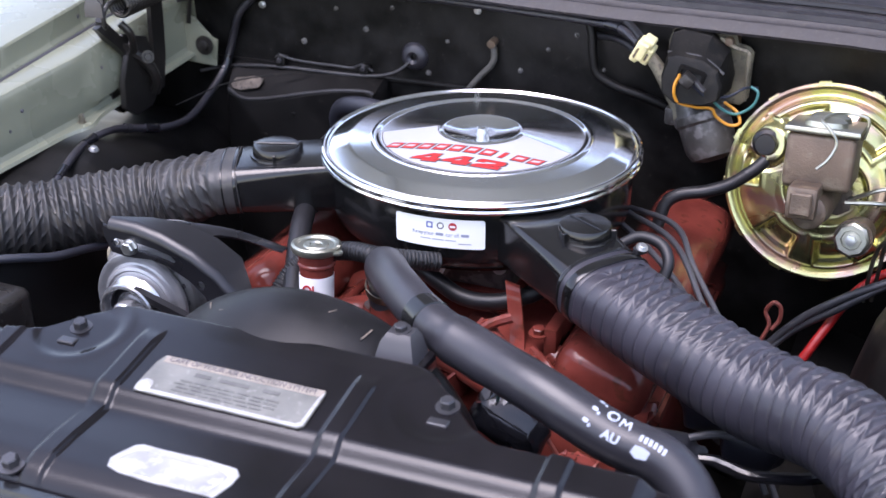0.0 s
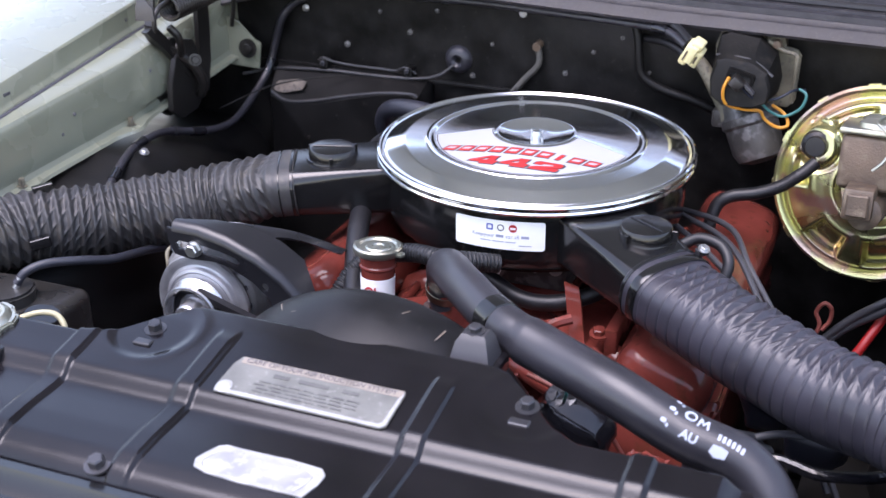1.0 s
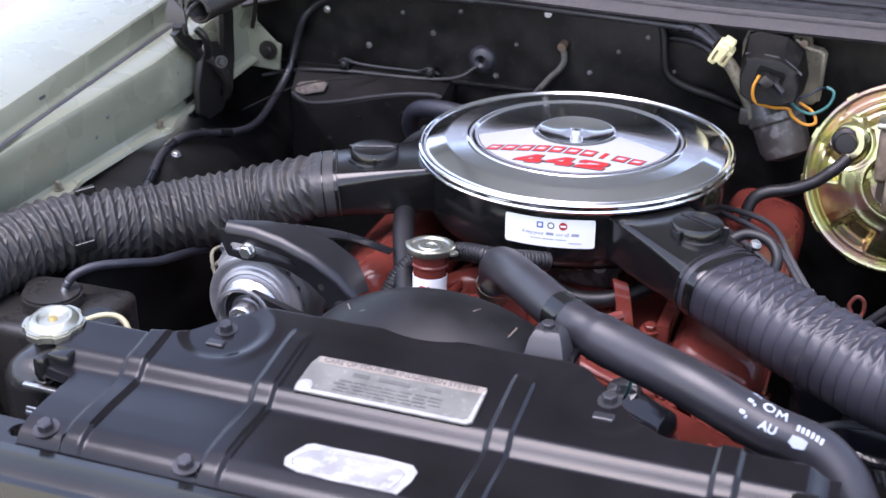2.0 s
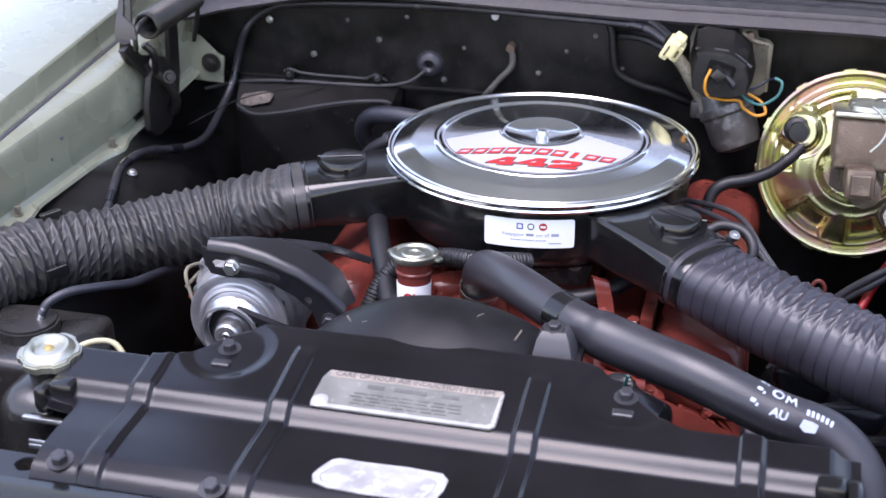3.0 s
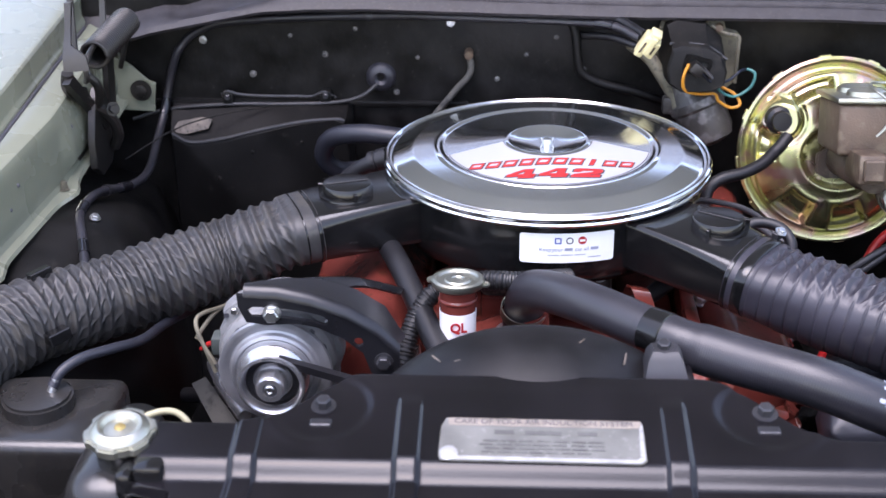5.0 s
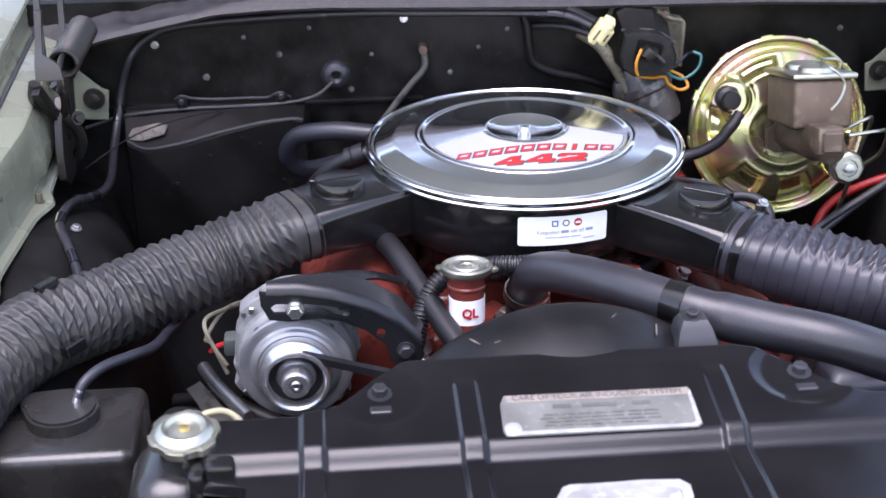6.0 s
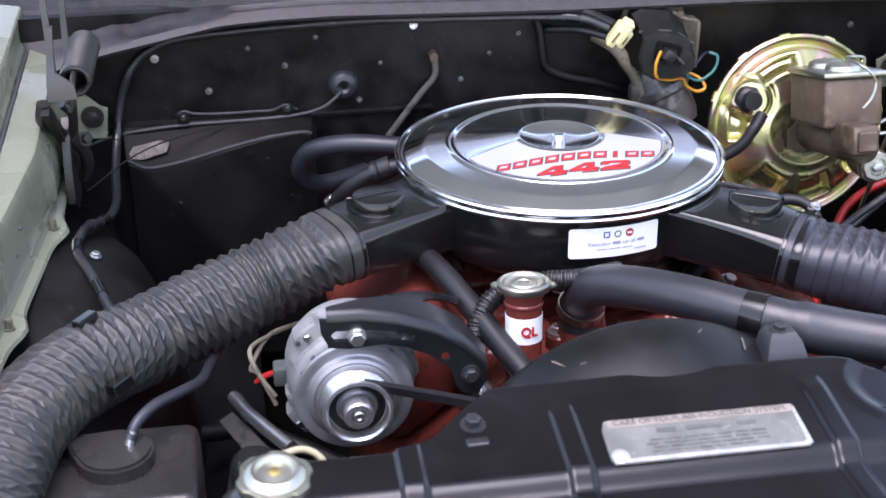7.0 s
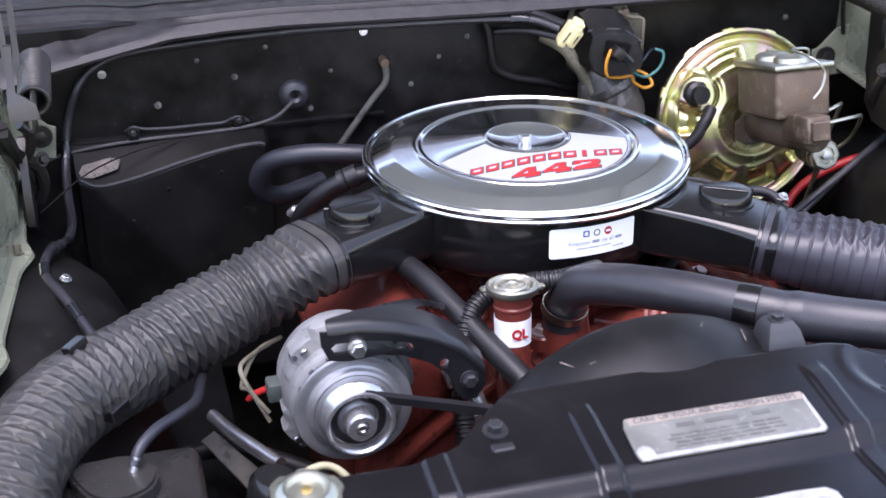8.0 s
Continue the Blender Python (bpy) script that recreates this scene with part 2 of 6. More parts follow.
def slab(outline, thick, m=None, bevel=0.0, holes=()):
    """A flat plate: outline in x, y, its top at z = 0 and its depth thick below; holes are cut as further outlines."""
    bm = bmesh.new()
    loops = []
    for line in (outline, *holes):
        vs = [bm.verts.new((x, y, 0)) for x, y in line]
        loops.append([bm.edges.new((a, b)) for a, b in zip(vs, vs[1:] + vs[:1])])
    if holes:
        bmesh.ops.triangle_fill(bm, use_beauty=True, use_dissolve=False, edges=[e for lp in loops for e in lp])
    else:
        bm.faces.new(bm.verts[:])
    r = bmesh.ops.extrude_face_region(bm, geom=bm.faces[:])
    bmesh.ops.translate(bm, verts=[v for v in r["geom"] if isinstance(v, bmesh.types.BMVert)], vec=(0, 0, -thick))
    if bevel:
        sharp = [e for e in bm.edges if len(e.link_faces) == 2 and e.calc_face_angle(0) > 1.0 and abs(e.verts[0].co.z - e.verts[1].co.z) < 1e-6]
        bmesh.ops.bevel(bm, geom=sharp, offset=bevel, segments=2, affect="EDGES")
    if m:
        bm.transform(m)
    return bm


def extrude_x(profile, x0, x1, steps=1, bend=None, closed=True):
    """Draws a (y, z) profile out along x; bend(x, y, z) may shift each vertex."""
    bm = bmesh.new()
    rings = []
    for k in range(steps + 1):
        x = x0 + (x1 - x0) * k / steps
        rings.append([bm.verts.new(bend(x, y, z) if bend else (x, y, z)) for y, z in profile])
    n = len(profile)
    for a, b in zip(rings, rings[1:]):
        for k in range(n if closed else n - 1):
            bm.faces.new((a[k], b[k], b[(k + 1) % n], a[(k + 1) % n]))
    if closed:
        bm.faces.new(rings[0])
        bm.faces.new(rings[-1][::-1])
    return bm


def arc(cx, cy, r, a0, a1, n=12):
    return [(cx + r * math.cos(radians(a0 + (a1 - a0) * k / n)), cy + r * math.sin(radians(a0 + (a1 - a0) * k / n))) for k in range(n + 1)]


def rounded(w, h, r, n=4):
    out = []
    for cx, cy, a in ((w / 2 - r, h / 2 - r, 0), (-w / 2 + r, h / 2 - r, 90), (-w / 2 + r, -h / 2 + r, 180), (w / 2 - r, -h / 2 + r, 270)):
        out += arc(cx, cy, r, a, a + 90, n)
    return out


def axis_to(p, d):
    """A pose at p whose z axis points along d."""
    return Matrix.Translation(p) @ Vector(d).to_track_quat("Z", "Y").to_matrix().to_4x4()


def bolt(name, p, d, r, material, parent, washer=1.5, h=None):
    """A hexagon head on a washer."""
    h = h or r * 0.9
    bm = lathe([(0, 0), (r * washer, 0), (r * washer, r * 0.25), (0, r * 0.25)], 20, axis_to(p, d))
    other = lathe([(0, 0), (r, 0), (r, h * 0.85), (r * 0.82, h), (0, h)], 6, axis_to(Vector(p) + Vector(d).normalized() * r * 0.2, d))
    me = bpy.data.meshes.new("t")
    other.to_mesh(me)
    other.free()
    bm.from_mesh(me)
    bpy.data.meshes.remove(me)
    return part(name, bm, material, parent)


def joined(*meshes):
    out = bmesh.new()
    for b in meshes:
        me = bpy.data.meshes.new("t")
        b.to_mesh(me)
        b.free()
        out.from_mesh(me)
        bpy.data.meshes.remove(me)
    return out


def words(text, size, m, depth=0.0004, shear=0.0, wide=1.0, bold=0.0):
    """Lettering in the built-in font, as a mesh laid in the plane of m."""
    cu = bpy.data.curves.new("t", "FONT")
    cu.body, cu.size, cu.extrude, cu.shear, cu.offset = text, size, depth, shear, bold
    cu.align_x, cu.align_y = "CENTER", "CENTER"
    ob = bpy.data.objects.new("t", cu)
    me = bpy.data.meshes.new_from_object(ob)
    bm = bmesh.new()
    bm.from_mesh(me)
    bpy.data.objects.remove(ob)
    bpy.data.curves.remove(cu)
    bpy.data.meshes.remove(me)
    bm.transform(m @ Matrix.Diagonal((wide, 1, 1, 1)))
    return bm


# ---- ground, fenders, firewall, hood ----
bm = bmesh.new()
bmesh.ops.create_grid(bm, x_segments=2, y_segments=2, size=600)
tagged(part("ground", bm, M_ground), "dry tan ground with patches of grass", "ground", kind="structure")


def under(ob):
    """Parts are built at their places in the world; takes the parent's own place off."""
    ob.matrix_parent_inverse = ob.parent.matrix_basis.inverted()
    return ob


def loft(rings, closed=False, caps=False):
    bm = bmesh.new()
    vs = [[bm.verts.new(p) for p in r] for r in rings]
    n = len(vs[0])
    for a, b in zip(vs, vs[1:]):
        for k in range(n if closed else n - 1):
            bm.faces.new((a[k], a[(k + 1) % n], b[(k + 1) % n], b[k]))
    if caps:
        bm.faces.new(vs[0][::-1])
        bm.faces.new(vs[-1])
    return bm


def solid(bm, thick):
    bmesh.ops.recalc_face_normals(bm, faces=bm.faces)
    bmesh.ops.solidify(bm, geom=bm.faces[:], thickness=thick)
    return bm


def step(a, b, x):
    t = min(max((x - a) / (b - a), 0), 1)
    return t * t * (3 - 2 * t)


# ---- body of the car round the bay ----
def fender(name, side):
    rings = []
    for k in range(113):
        y = -1.15 + 1.5 * k / 112
        xl, zl = -0.584 + 0.1225 * min(y, 0.01), 0.884 + 0.07 * y
        xg, zg = -0.627 + 0.012 * y, 0.973 + 0.098 * y
        xr = max(-0.622 + 0.13 * max(0, min(y, 0.02) + 0.25), xg + 0.006)
        xe, ze = -0.637 + 0.02 * y, 1.0093 + 0.11 * y
        tab = 0.010 * (math.exp(-((y - 0.002) / 0.022) ** 2) + math.exp(-((y + 0.202) / 0.022) ** 2))
        boss = 0.009 * step(0.026, 0.038, y) * (1 - step(0.16, 0.2, y))
        zr = zg - 0.004
        prof = [(xl + 0.012 + tab, zl - 0.006), (xl + 0.010 + tab, zl - 0.002), (xl + 0.001, zl), (xl - 0.002, zl + 0.006)]
        for f in (0.2, 0.4, 0.6, 0.8):
            bulge = boss * math.sin(math.pi * min(1, f * 1.15)) ** 0.5
            prof.append((xl + (xr - xl) * f + bulge, zl + (zr - 0.01 - zl) * f))
        prof += [(xr + 0.001, zr - 0.009), (xr - 0.002, zr - 0.002), (xr - 0.006, zr), (xg + 0.0035, zg), (xg + 0.002, zg - 0.002), (xg + 0.0015, zg - 0.014),
                 (xg - 0.0025, zg - 0.014), (xg - 0.003, zg + 0.001), (xg - 0.0045, zg + 0.0035), (xg - 0.007, zg + 0.0055), (xg - 0.0085, zg + 0.009), (xe + 0.0005, ze - 0.004), (xe - 0.0015, ze - 0.001), (xe - 0.005, ze),
                 (xe - 0.05, ze + 0.006), (-0.80, ze + 0.004), (-0.87, ze - 0.02), (-0.91, ze - 0.08), (-0.925, ze - 0.2), (-0.92, 0.45)]
        rings.append([(side * x, y, z) for x, z in prof])
    f = part(name, solid(loft(rings), 0.002), M_rail, angle=30)
    return tagged(f, "pale green painted fender with a flanged inner rail", "fender", kind="structure")


for fname, side in (("fender_west", 1), ("fender_east", -1)):
    f = fender(fname, side)
    for y in (0.002, -0.202):
        under(bolt("rail_bolt", (side * (-0.579 + 0.1225 * y), y, 0.884 + 0.07 * y), (0, 0, 1), 0.0042, M_khaki, f, h=0.010))
    # black strip laid in the groove to paint its shade
    under(part("seam", sweep([Vector((side * (-0.627 + 0.012 * y), y, 0.9722 + 0.098 * y)) for y in (-1.1, -0.9, -0.7, -0.5, -0.3, -0.15, 0.0, 0.1, 0.2, 0.29)], 0.0026, 8), M_ink_and_shade, f))
    # dark blocks set in the rail paint the shade of open slots
    for y, w, h in ((-0.165, 0.0065, 0.0022), (0.093, 0.0022, 0.0026)):
        x, z = side * (-0.6365 + 0.016 * y), 0.991 + 0.104 * y
        under(part("slot", box(x - 0.0012, x + 0.0012, y - w, y + w, z - h, z + h, 0.0006, 1, None), M_ink_and_shade, f))
    for y, up in ((-0.09, 0.05), (-0.115, 0.032), (0.06, 0.055)):
        xl = -0.584 + 0.1225 * y
        under(part("rivet", lathe([(0, 0.0025), (0.002, 0.002), (0.0028, 0), (0, 0)], 10, axis_to((side * (xl - 0.004), y, 0.884 + 0.07 * y + up), (side, 0, 0.2))), M_ink_and_shade, f))

fw = part("firewall", joined(box(-0.72, 0.72, 0.312, 0.33, 0.2, 1.04)), M_firewall)
tagged(fw, "dusty black painted steel firewall with studs and seams", "firewall", kind="structure")
# pressed panels on the firewall
under(part("pressing", box(-0.60, -0.10, 0.306, 0.3125, 0.885, 0.893, 0.0025), M_firewall, fw))
for x, z in ((-0.466, 0.979), (-0.124, 1.005)):
    under(bolt("screw", (x, 0.310, z), (0, -1, 0), 0.0042, M_steel, fw, 1.3))
for x, z, r in ((-0.298, 0.959, 0.004), (-0.345, 0.985, 0.003), (-0.40, 0.93, 0.0045), (-0.20, 0.905, 0.004), (-0.06, 0.925, 0.0035), (-0.02, 0.96, 0.003), (-0.255, 0.995, 0.003), (0.02, 0.985, 0.003),
                (-0.17, 0.955, 0.0028), (0.06, 0.94, 0.003), (-0.33, 0.845, 0.003), (0.42, 0.95, 0.005), (0.50, 0.97, 0.004)):
    under(part("stud", lathe([(0, 0.005), (r * 0.5, 0.0045), (r * 0.7, 0.001), (r * 1.1, 0.0008), (r * 1.1, 0), (0, 0)], 12, axis_to((x, 0.312, z), (0, -1, 0))), M_stud, fw))
under(part("grommet", lathe([(0.005, 0.006), (0.009, 0.010), (0.014, 0.009), (0.019, 0.005), (0.021, 0.0), (0.005, 0)], 28, axis_to((-0.221, 0.312, 0.927), (0, -1, 0)), close=True), M_hose, fw))


def cowl_edge(x):
    pts = [(-0.75, 0.94), (-0.62, 0.975), (-0.556, 0.992), (-0.526, 1.001), (-0.449, 1.016), (-0.379, 1.030), (-0.308, 1.034), (-0.236, 1.035), (-0.09, 1.031), (0.1, 1.026), (0.37, 1.024), (0.75, 1.01)]
    for (xa, za), (xb, zb) in zip(pts, pts[1:]):
        if x <= xb:
            return za + (zb - za) * (x - xa) / (xb - xa)
    return pts[-1][1]


rings = []
for k in range(121):
    x = -0.72 + 1.44 * k / 120
    e = cowl_edge(x)
    left = step(-0.33, -0.50, x)
    w = 0.004 * left * noise.noise((x * 22, 0, 3)) + 0.0012 * noise.noise((x * 40, 5, 1))
    g = 0.298 + 0.060 * left
    lip = e + 0.0168 + max(0.0, 1.040 - e - 0.0168) * step(-0.30, -0.40, x)
    ring = [(x, 0.266 + w, e - 0.003), (x, 0.264 + w, e + 0.001), (x, 0.268 + w, e + 0.005), (x, 0.2705 + w, e + 0.0042), (x, 0.274 + w, e + 0.0078)]
    for f in (0.2, 0.4, 0.6, 0.8, 1.0):
        y = 0.274 + (g - 0.276) * f
        dent = left * math.sin(math.pi * f) * (0.014 * noise.noise((x * 13, f * 2.2, 7)) + 0.004 * noise.noise((x * 40, f * 6, 2)))
        ring.append((x, y, e + 0.0078 + (lip - e - 0.0078) * f + dent + 0.0025 * math.sin(f * 9.4) * (1 - left)))
    top = lip
    ring += [(x, g, top + 0.007), (x, g + 0.008, top + 0.009), (x, g + 0.010, top + 0.001), (x, g + 0.015, top + 0.001), (x, g + 0.018, top + 0.010), (x, g + 0.040, top + 0.016), (x, g + 0.10, top + 0.028), (x, 0.60, top + 0.044)]
    rings.append(ring)
cowl = part("cowl", solid(loft(rings), 0.003), M_cowl, angle=40)
tagged(cowl, "dull grey dusty cowl panel with a folded lip", "cowl", kind="structure")
seal = tagged(part("cowl_seal", sweep([Vector((x, 0.327 + 0.060 * step(-0.33, -0.50, x), cowl_edge(x) + 0.030 + max(0.0, 1.023 - cowl_edge(x)) * step(-0.30, -0.40, x))) for x in (-0.70 + 1.4 * k / 80 for k in range(81))], 0.007, 10), M_rubber), "black rubber strip along the cowl", "seal", kind="structure")

# the raised hood leans over the bay from its hinges
hood = part("hood", extrude_x([(0.66, 1.28), (0.60, 1.31), (0.04, 2.43), (-0.02, 2.45), (-0.03, 2.42), (0.58, 1.26)], -0.71, 0.71, 4), M_hood)
tagged(hood, "raised hood with a dull grey underside", "hood", kind="structure")
for x in (-0.55, 0.55):
    under(part("hood_brace", extrude_x([(0.54, 1.34), (0.03, 2.34), (0.01, 2.315), (0.515, 1.315)], x - 0.05, x + 0.05, 1), M_hood, hood))
# out of view: added to shape the reflection in the chrome lid
tagged(part("windscreen", extrude_x([(0.60, 1.085), (1.05, 1.42), (1.05, 1.43), (0.60, 1.095)], -0.66, 0.66, 1), M_screen), "unseen windscreen behind the cowl, added for the lid to mirror", "windscreen", kind="structure")


def wheelhouse(name, side):
    rings = []
    for i in range(49):
        y = -0.80 + 1.12 * i / 48
        rise = math.exp(-((y + 0.05) / 0.24) ** 2)
        top = 0.772 + 0.09 * rise
        prof = [(-0.70, top + 0.012), (-0.62, top + 0.012), (-0.575, top + 0.006), (-0.55, top), (-0.53, top - 0.010), (-0.512, top - 0.028), (-0.497, top - 0.06),
                (-0.482, top - 0.12), (-0.465, top - 0.22), (-0.44, top - 0.36), (-0.42, 0.30)]
        g = 0.004 * (math.exp(-((y + 0.16) / 0.008) ** 2) - math.exp(-((y + 0.10) / 0.01) ** 2))
        rings.append([(side * (x + 0.070 * (rise - 0.6) + g), y, z + g) for x, z in prof])
    return tagged(part(name, solid(loft(rings), 0.004), M_liner, angle=50), "black moulded wheel housing with dust and scuffs", "wheel housing", kind="structure")


wh = wheelhouse("wheel_housing_west", 1)
under(bolt("screw", (-0.532, -0.041, 0.866), (0.3, -0.1, 1), 0.0048, M_steel, wh, 1.4))
wheelhouse("wheel_housing_east", -1)
tagged(part("floor_pan", box(-0.72, 0.72, -1.0, 0.32, 0.18, 0.2), M_black), "dark splash pan under the engine", "floor pan", kind="structure")

# ---- air cleaner ----
air = thing("air_cleaner", "round black air cleaner with a polished chrome lid and two snorkels", "air cleaner", at=(0, 0, 0.84))
TURN = Matrix.Translation((0, 0, -0.0033)) @ Matrix.Rotation(radians(3.5), 4, "Z")
under(part("housing", lathe([(0.05, 0.842), (0.12, 0.842), (0.165, 0.850), (0.176, 0.860), (0.1795, 0.872), (0.1805, 0.925), (0.178, 0.931), (0.05, 0.931)], 128, close=True), M_black, air))
LID = [(0.178, 0.9275), (0.187, 0.927), (0.1897, 0.928), (0.1905, 0.9303), (0.1897, 0.9325), (0.1880, 0.9335), (0.1880, 0.9345), (0.1900, 0.9355), (0.1905, 0.9375), (0.1897, 0.9397), (0.1875, 0.941),
       (0.1855, 0.9406), (0.1838, 0.9390), (0.1815, 0.9388), (0.1798, 0.9400), (0.1790, 0.94025), (0.1780, 0.94058), (0.1600, 0.94648), (0.1590, 0.94680), (0.1580, 0.9470), (0.1570, 0.9473), (0.1555, 0.94745), (0.1545, 0.94755), (0.1345, 0.94945), (0.1335, 0.94955), (0.1320, 0.9497), (0.1300, 0.9503),
       (0.1285, 0.9516), (0.1265, 0.9518), (0.1245, 0.9514), (0.1230, 0.9502), (0.1215, 0.9498), (0.1205, 0.9497), (0.1195, 0.94971)] + [(0.1195 - 0.067 * k / 12, 0.94971 + 0.00087 * k / 12) for k in range(1, 13)] + [ (0.0515, 0.95060), (0.0505, 0.95062), (0.0495, 0.9508), (0.0480, 0.9513), (0.0460, 0.9516), (0.0440, 0.9509),
       (0.0425, 0.9498), (0.0410, 0.9490), (0.0370, 0.9470), (0.0310, 0.9446), (0.0240, 0.9426), (0.0170, 0.9416), (0.0160, 0.94155), (0.0100, 0.9415), (0.0, 0.9415)]
LID = [(r, z - 0.0024 * min(1.0, max(0.0, (0.178 - r) / 0.046))) for r, z in LID]
LID[0] = (0.178, 0.9275)
# a shallow dish in the middle
LID = [(r, z + 0.45 * (0.9492 - z) * step(0.046, 0.040, r)) for r, z in LID]


def crown(r):
    """Rise of the lid's middle from its bead towards the hub."""
    return 0.007 * min(1.0, max(0.0, (0.1195 - r) / 0.069)) ** 1.4


def crowned(bm):
    """Lays flat artwork on the rising middle of the lid."""
    for v in bm.verts:
        r = math.hypot(v.co.x, v.co.y)
        v.co.z += crown(r) + 0.00087 * min(1.0, max(0.0, (0.1195 - r) / 0.067))
    return bm


LID = [(r, z + crown(r)) for r, z in LID]
under(part("lid", lathe(LID, 192), M_lid, air, "polished chrome lid", angle=28))


def decal_outline(g=0.0):
    return arc(0, 0, 0.1195 - g, 193.5, 346.5, 40) + arc(0, 0, 0.0505 + g, 354, 186, 20)


decal_rows = []
for f in np.linspace(0, 1, 13):
    r = 0.0508 + 0.0687 * f
    decal_rows.append([(r * math.cos(radians(a)), r * math.sin(radians(a)), 0.9510) for a in np.linspace(186 + 7.5 * f, 354 - 7.5 * f, 64)])
film = loft(decal_rows)
bmesh.ops.recalc_face_normals(film, faces=film.faces[:])
film.transform(TURN)
decal = under(part("decal", crowned(film), M_decal, air, "brushed silver-white decal with a thin dark border"))
outer, inner = decal_outline(0.0008), decal_outline(0.0021)
line_bm = bmesh.new()
ov = [line_bm.verts.new((x, y, 0)) for x, y in outer]
iv = [line_bm.verts.new((x, y, 0)) for x, y in inner]
for k in range(len(ov)):
    j = (k + 1) % len(ov)
    line_bm.faces.new((ov[k], ov[j], iv[j], iv[k]))
line_bm.transform(TURN @ Matrix.Translation((0, 0, 0.95125)))
under(part("border", crowned(line_bm), M_ink_and_shade, decal))
# the maker's name: plain red bars, one for each letter
for k in range(10):
    w = 0.0135 if k != 7 else 0.005
    x = -0.0845 + 0.0187 * k + (-0.001 if k == 7 else 0)
    y = -0.0645 - 0.0020 * (x / 0.0926) ** 2
    pr, sl, hh = 0.5 * w, 0.0025, 0.0066
    lean = -0.02 * x / 0.0926
    quad = [(x - pr - sl, y - hh - pr * lean), (x + pr - sl, y - hh + pr * lean), (x + pr + sl, y + hh + pr * lean), (x - pr + sl, y + hh - pr * lean)]
    small = [(x + (qx - x) * 0.62, y + (qy - y) * 0.36) for qx, qy in quad]
    big = [(x + (qx - x) * 1.2, y + (qy - y) * 1.2) for qx, qy in quad]
    under(part("bar_outline", crowned(slab(big, 0.0002, TURN @ Matrix.Translation((0, 0, 0.95128)))), M_ink_and_shade, decal))
    under(part("bar", crowned(slab(quad, 0.0004, TURN @ Matrix.Translation((0, 0, 0.95155)))), M_ink_red, decal))
    if k != 7:
        under(part("bar_gap", crowned(slab(small, 0.0004, TURN @ Matrix.Translation((0, 0, 0.95185)))), M_decal, decal))
FOUR = [(0.0, 0.20), (0.0, 0.42), (0.50, 1.0), (0.84, 1.0), (0.84, 0.44), (1.0, 0.44), (1.0, 0.20), (0.84, 0.20), (0.84, 0.17), (0.98, 0.17), (0.98, 0.0), (0.44, 0.0), (0.44, 0.17), (0.58, 0.17), (0.58, 0.20)]
FOUR_EYE = [(0.26, 0.44), (0.58, 0.44), (0.58, 0.80)]
TWO = [(0.0, 0.0), (1.0, 0.0), (1.0, 0.34), (0.76, 0.34), (0.74, 0.24), (0.44, 0.24), (0.90, 0.44), (1.0, 0.56), (1.0, 0.86), (0.90, 1.0), (0.12, 1.0), (0.0, 0.88), (0.0, 0.62), (0.26, 0.62), (0.30, 0.78), (0.68, 0.78), (0.68, 0.62), (0.10, 0.38), (0.0, 0.26)]


def numeral(outline, grow, cx):
    """A wide slab numeral on the decal, leaning to the right."""
    out = []
    for x, y in outline:
        x, y = 0.5 + (x - 0.5) * (1 + grow * 0.8), 0.5 + (y - 0.5) * (1 + grow)
        out.append((cx + (x - 0.5) * 0.0318 + (y - 0.5) * 0.0070, -0.0915 + (y - 0.5) * 0.0195))
    return out


for k, (shape, eye) in enumerate(((FOUR, FOUR_EYE), (FOUR, FOUR_EYE), (TWO, None))):
    cx = -0.0360 + 0.0362 * k
    for name, grow, z, ink in (("numeral_outline", 0.15, 0.9514, M_ink_and_shade), ("numeral", 0.0, 0.9518, M_ink_red)):
        m = TURN @ Matrix.Translation((0, 0, z))
        holes = (numeral([(0.47 + (x - 0.47) * (1 - 1.5 * grow), 0.56 + (y - 0.56) * (1 - 1.5 * grow)) for x, y in eye], 0, cx),) if eye else ()
        under(part(name, crowned(slab(numeral(shape, grow, cx), 0.0003, m, holes=holes)), ink, decal, "red slab numeral" if name == "numeral" else ""))
nut = under(part("wing_nut", joined(lathe([(0, 0), (0.0062, 0), (0.0060, 0.0028), (0.0045, 0.0060), (0.002, 0.0068), (0, 0.0068)], 20, pose(0, 0, 0.9500)),
                                    slab([(-0.0078, 0.0060), (-0.0066, 0.0068), (-0.0040, 0.0035), (-0.003, 0.0005), (-0.0060, 0.002)], 0.0026, pose(0, 0.0013, 0.9500, 90), 0.0006),
                                    slab([(0.0078, 0.0060), (0.0060, 0.002), (0.003, 0.0005), (0.0040, 0.0035), (0.0066, 0.0068)], 0.0026, pose(0, 0.0013, 0.9500, 90), 0.0006)), M_steel, air))
# sticker round the housing
SA0, SA1 = 259.6, 291.9
sticker = under(part("sticker", loft([[(0.1812 * math.cos(radians(a)), 0.1812 * math.sin(radians(a)), z) for a in np.linspace(SA0 + o, SA1 - o, 20)]
                                      for z, o in ((0.8835, 0.8), (0.8850, 0.1), (0.8860, 0.0), (0.9155, 0.0), (0.9165, 0.1), (0.9180, 0.8))]), M_white, air, "white printed sticker"))


def on_housing(deg, z, r=0.1816):
    a = radians(deg)
    return Matrix.Translation((r * math.cos(a), r * math.sin(a), z)) @ Matrix.Rotation(a + math.pi / 2, 4, "Z") @ Matrix.Rotation(math.pi / 2, 4, "X")


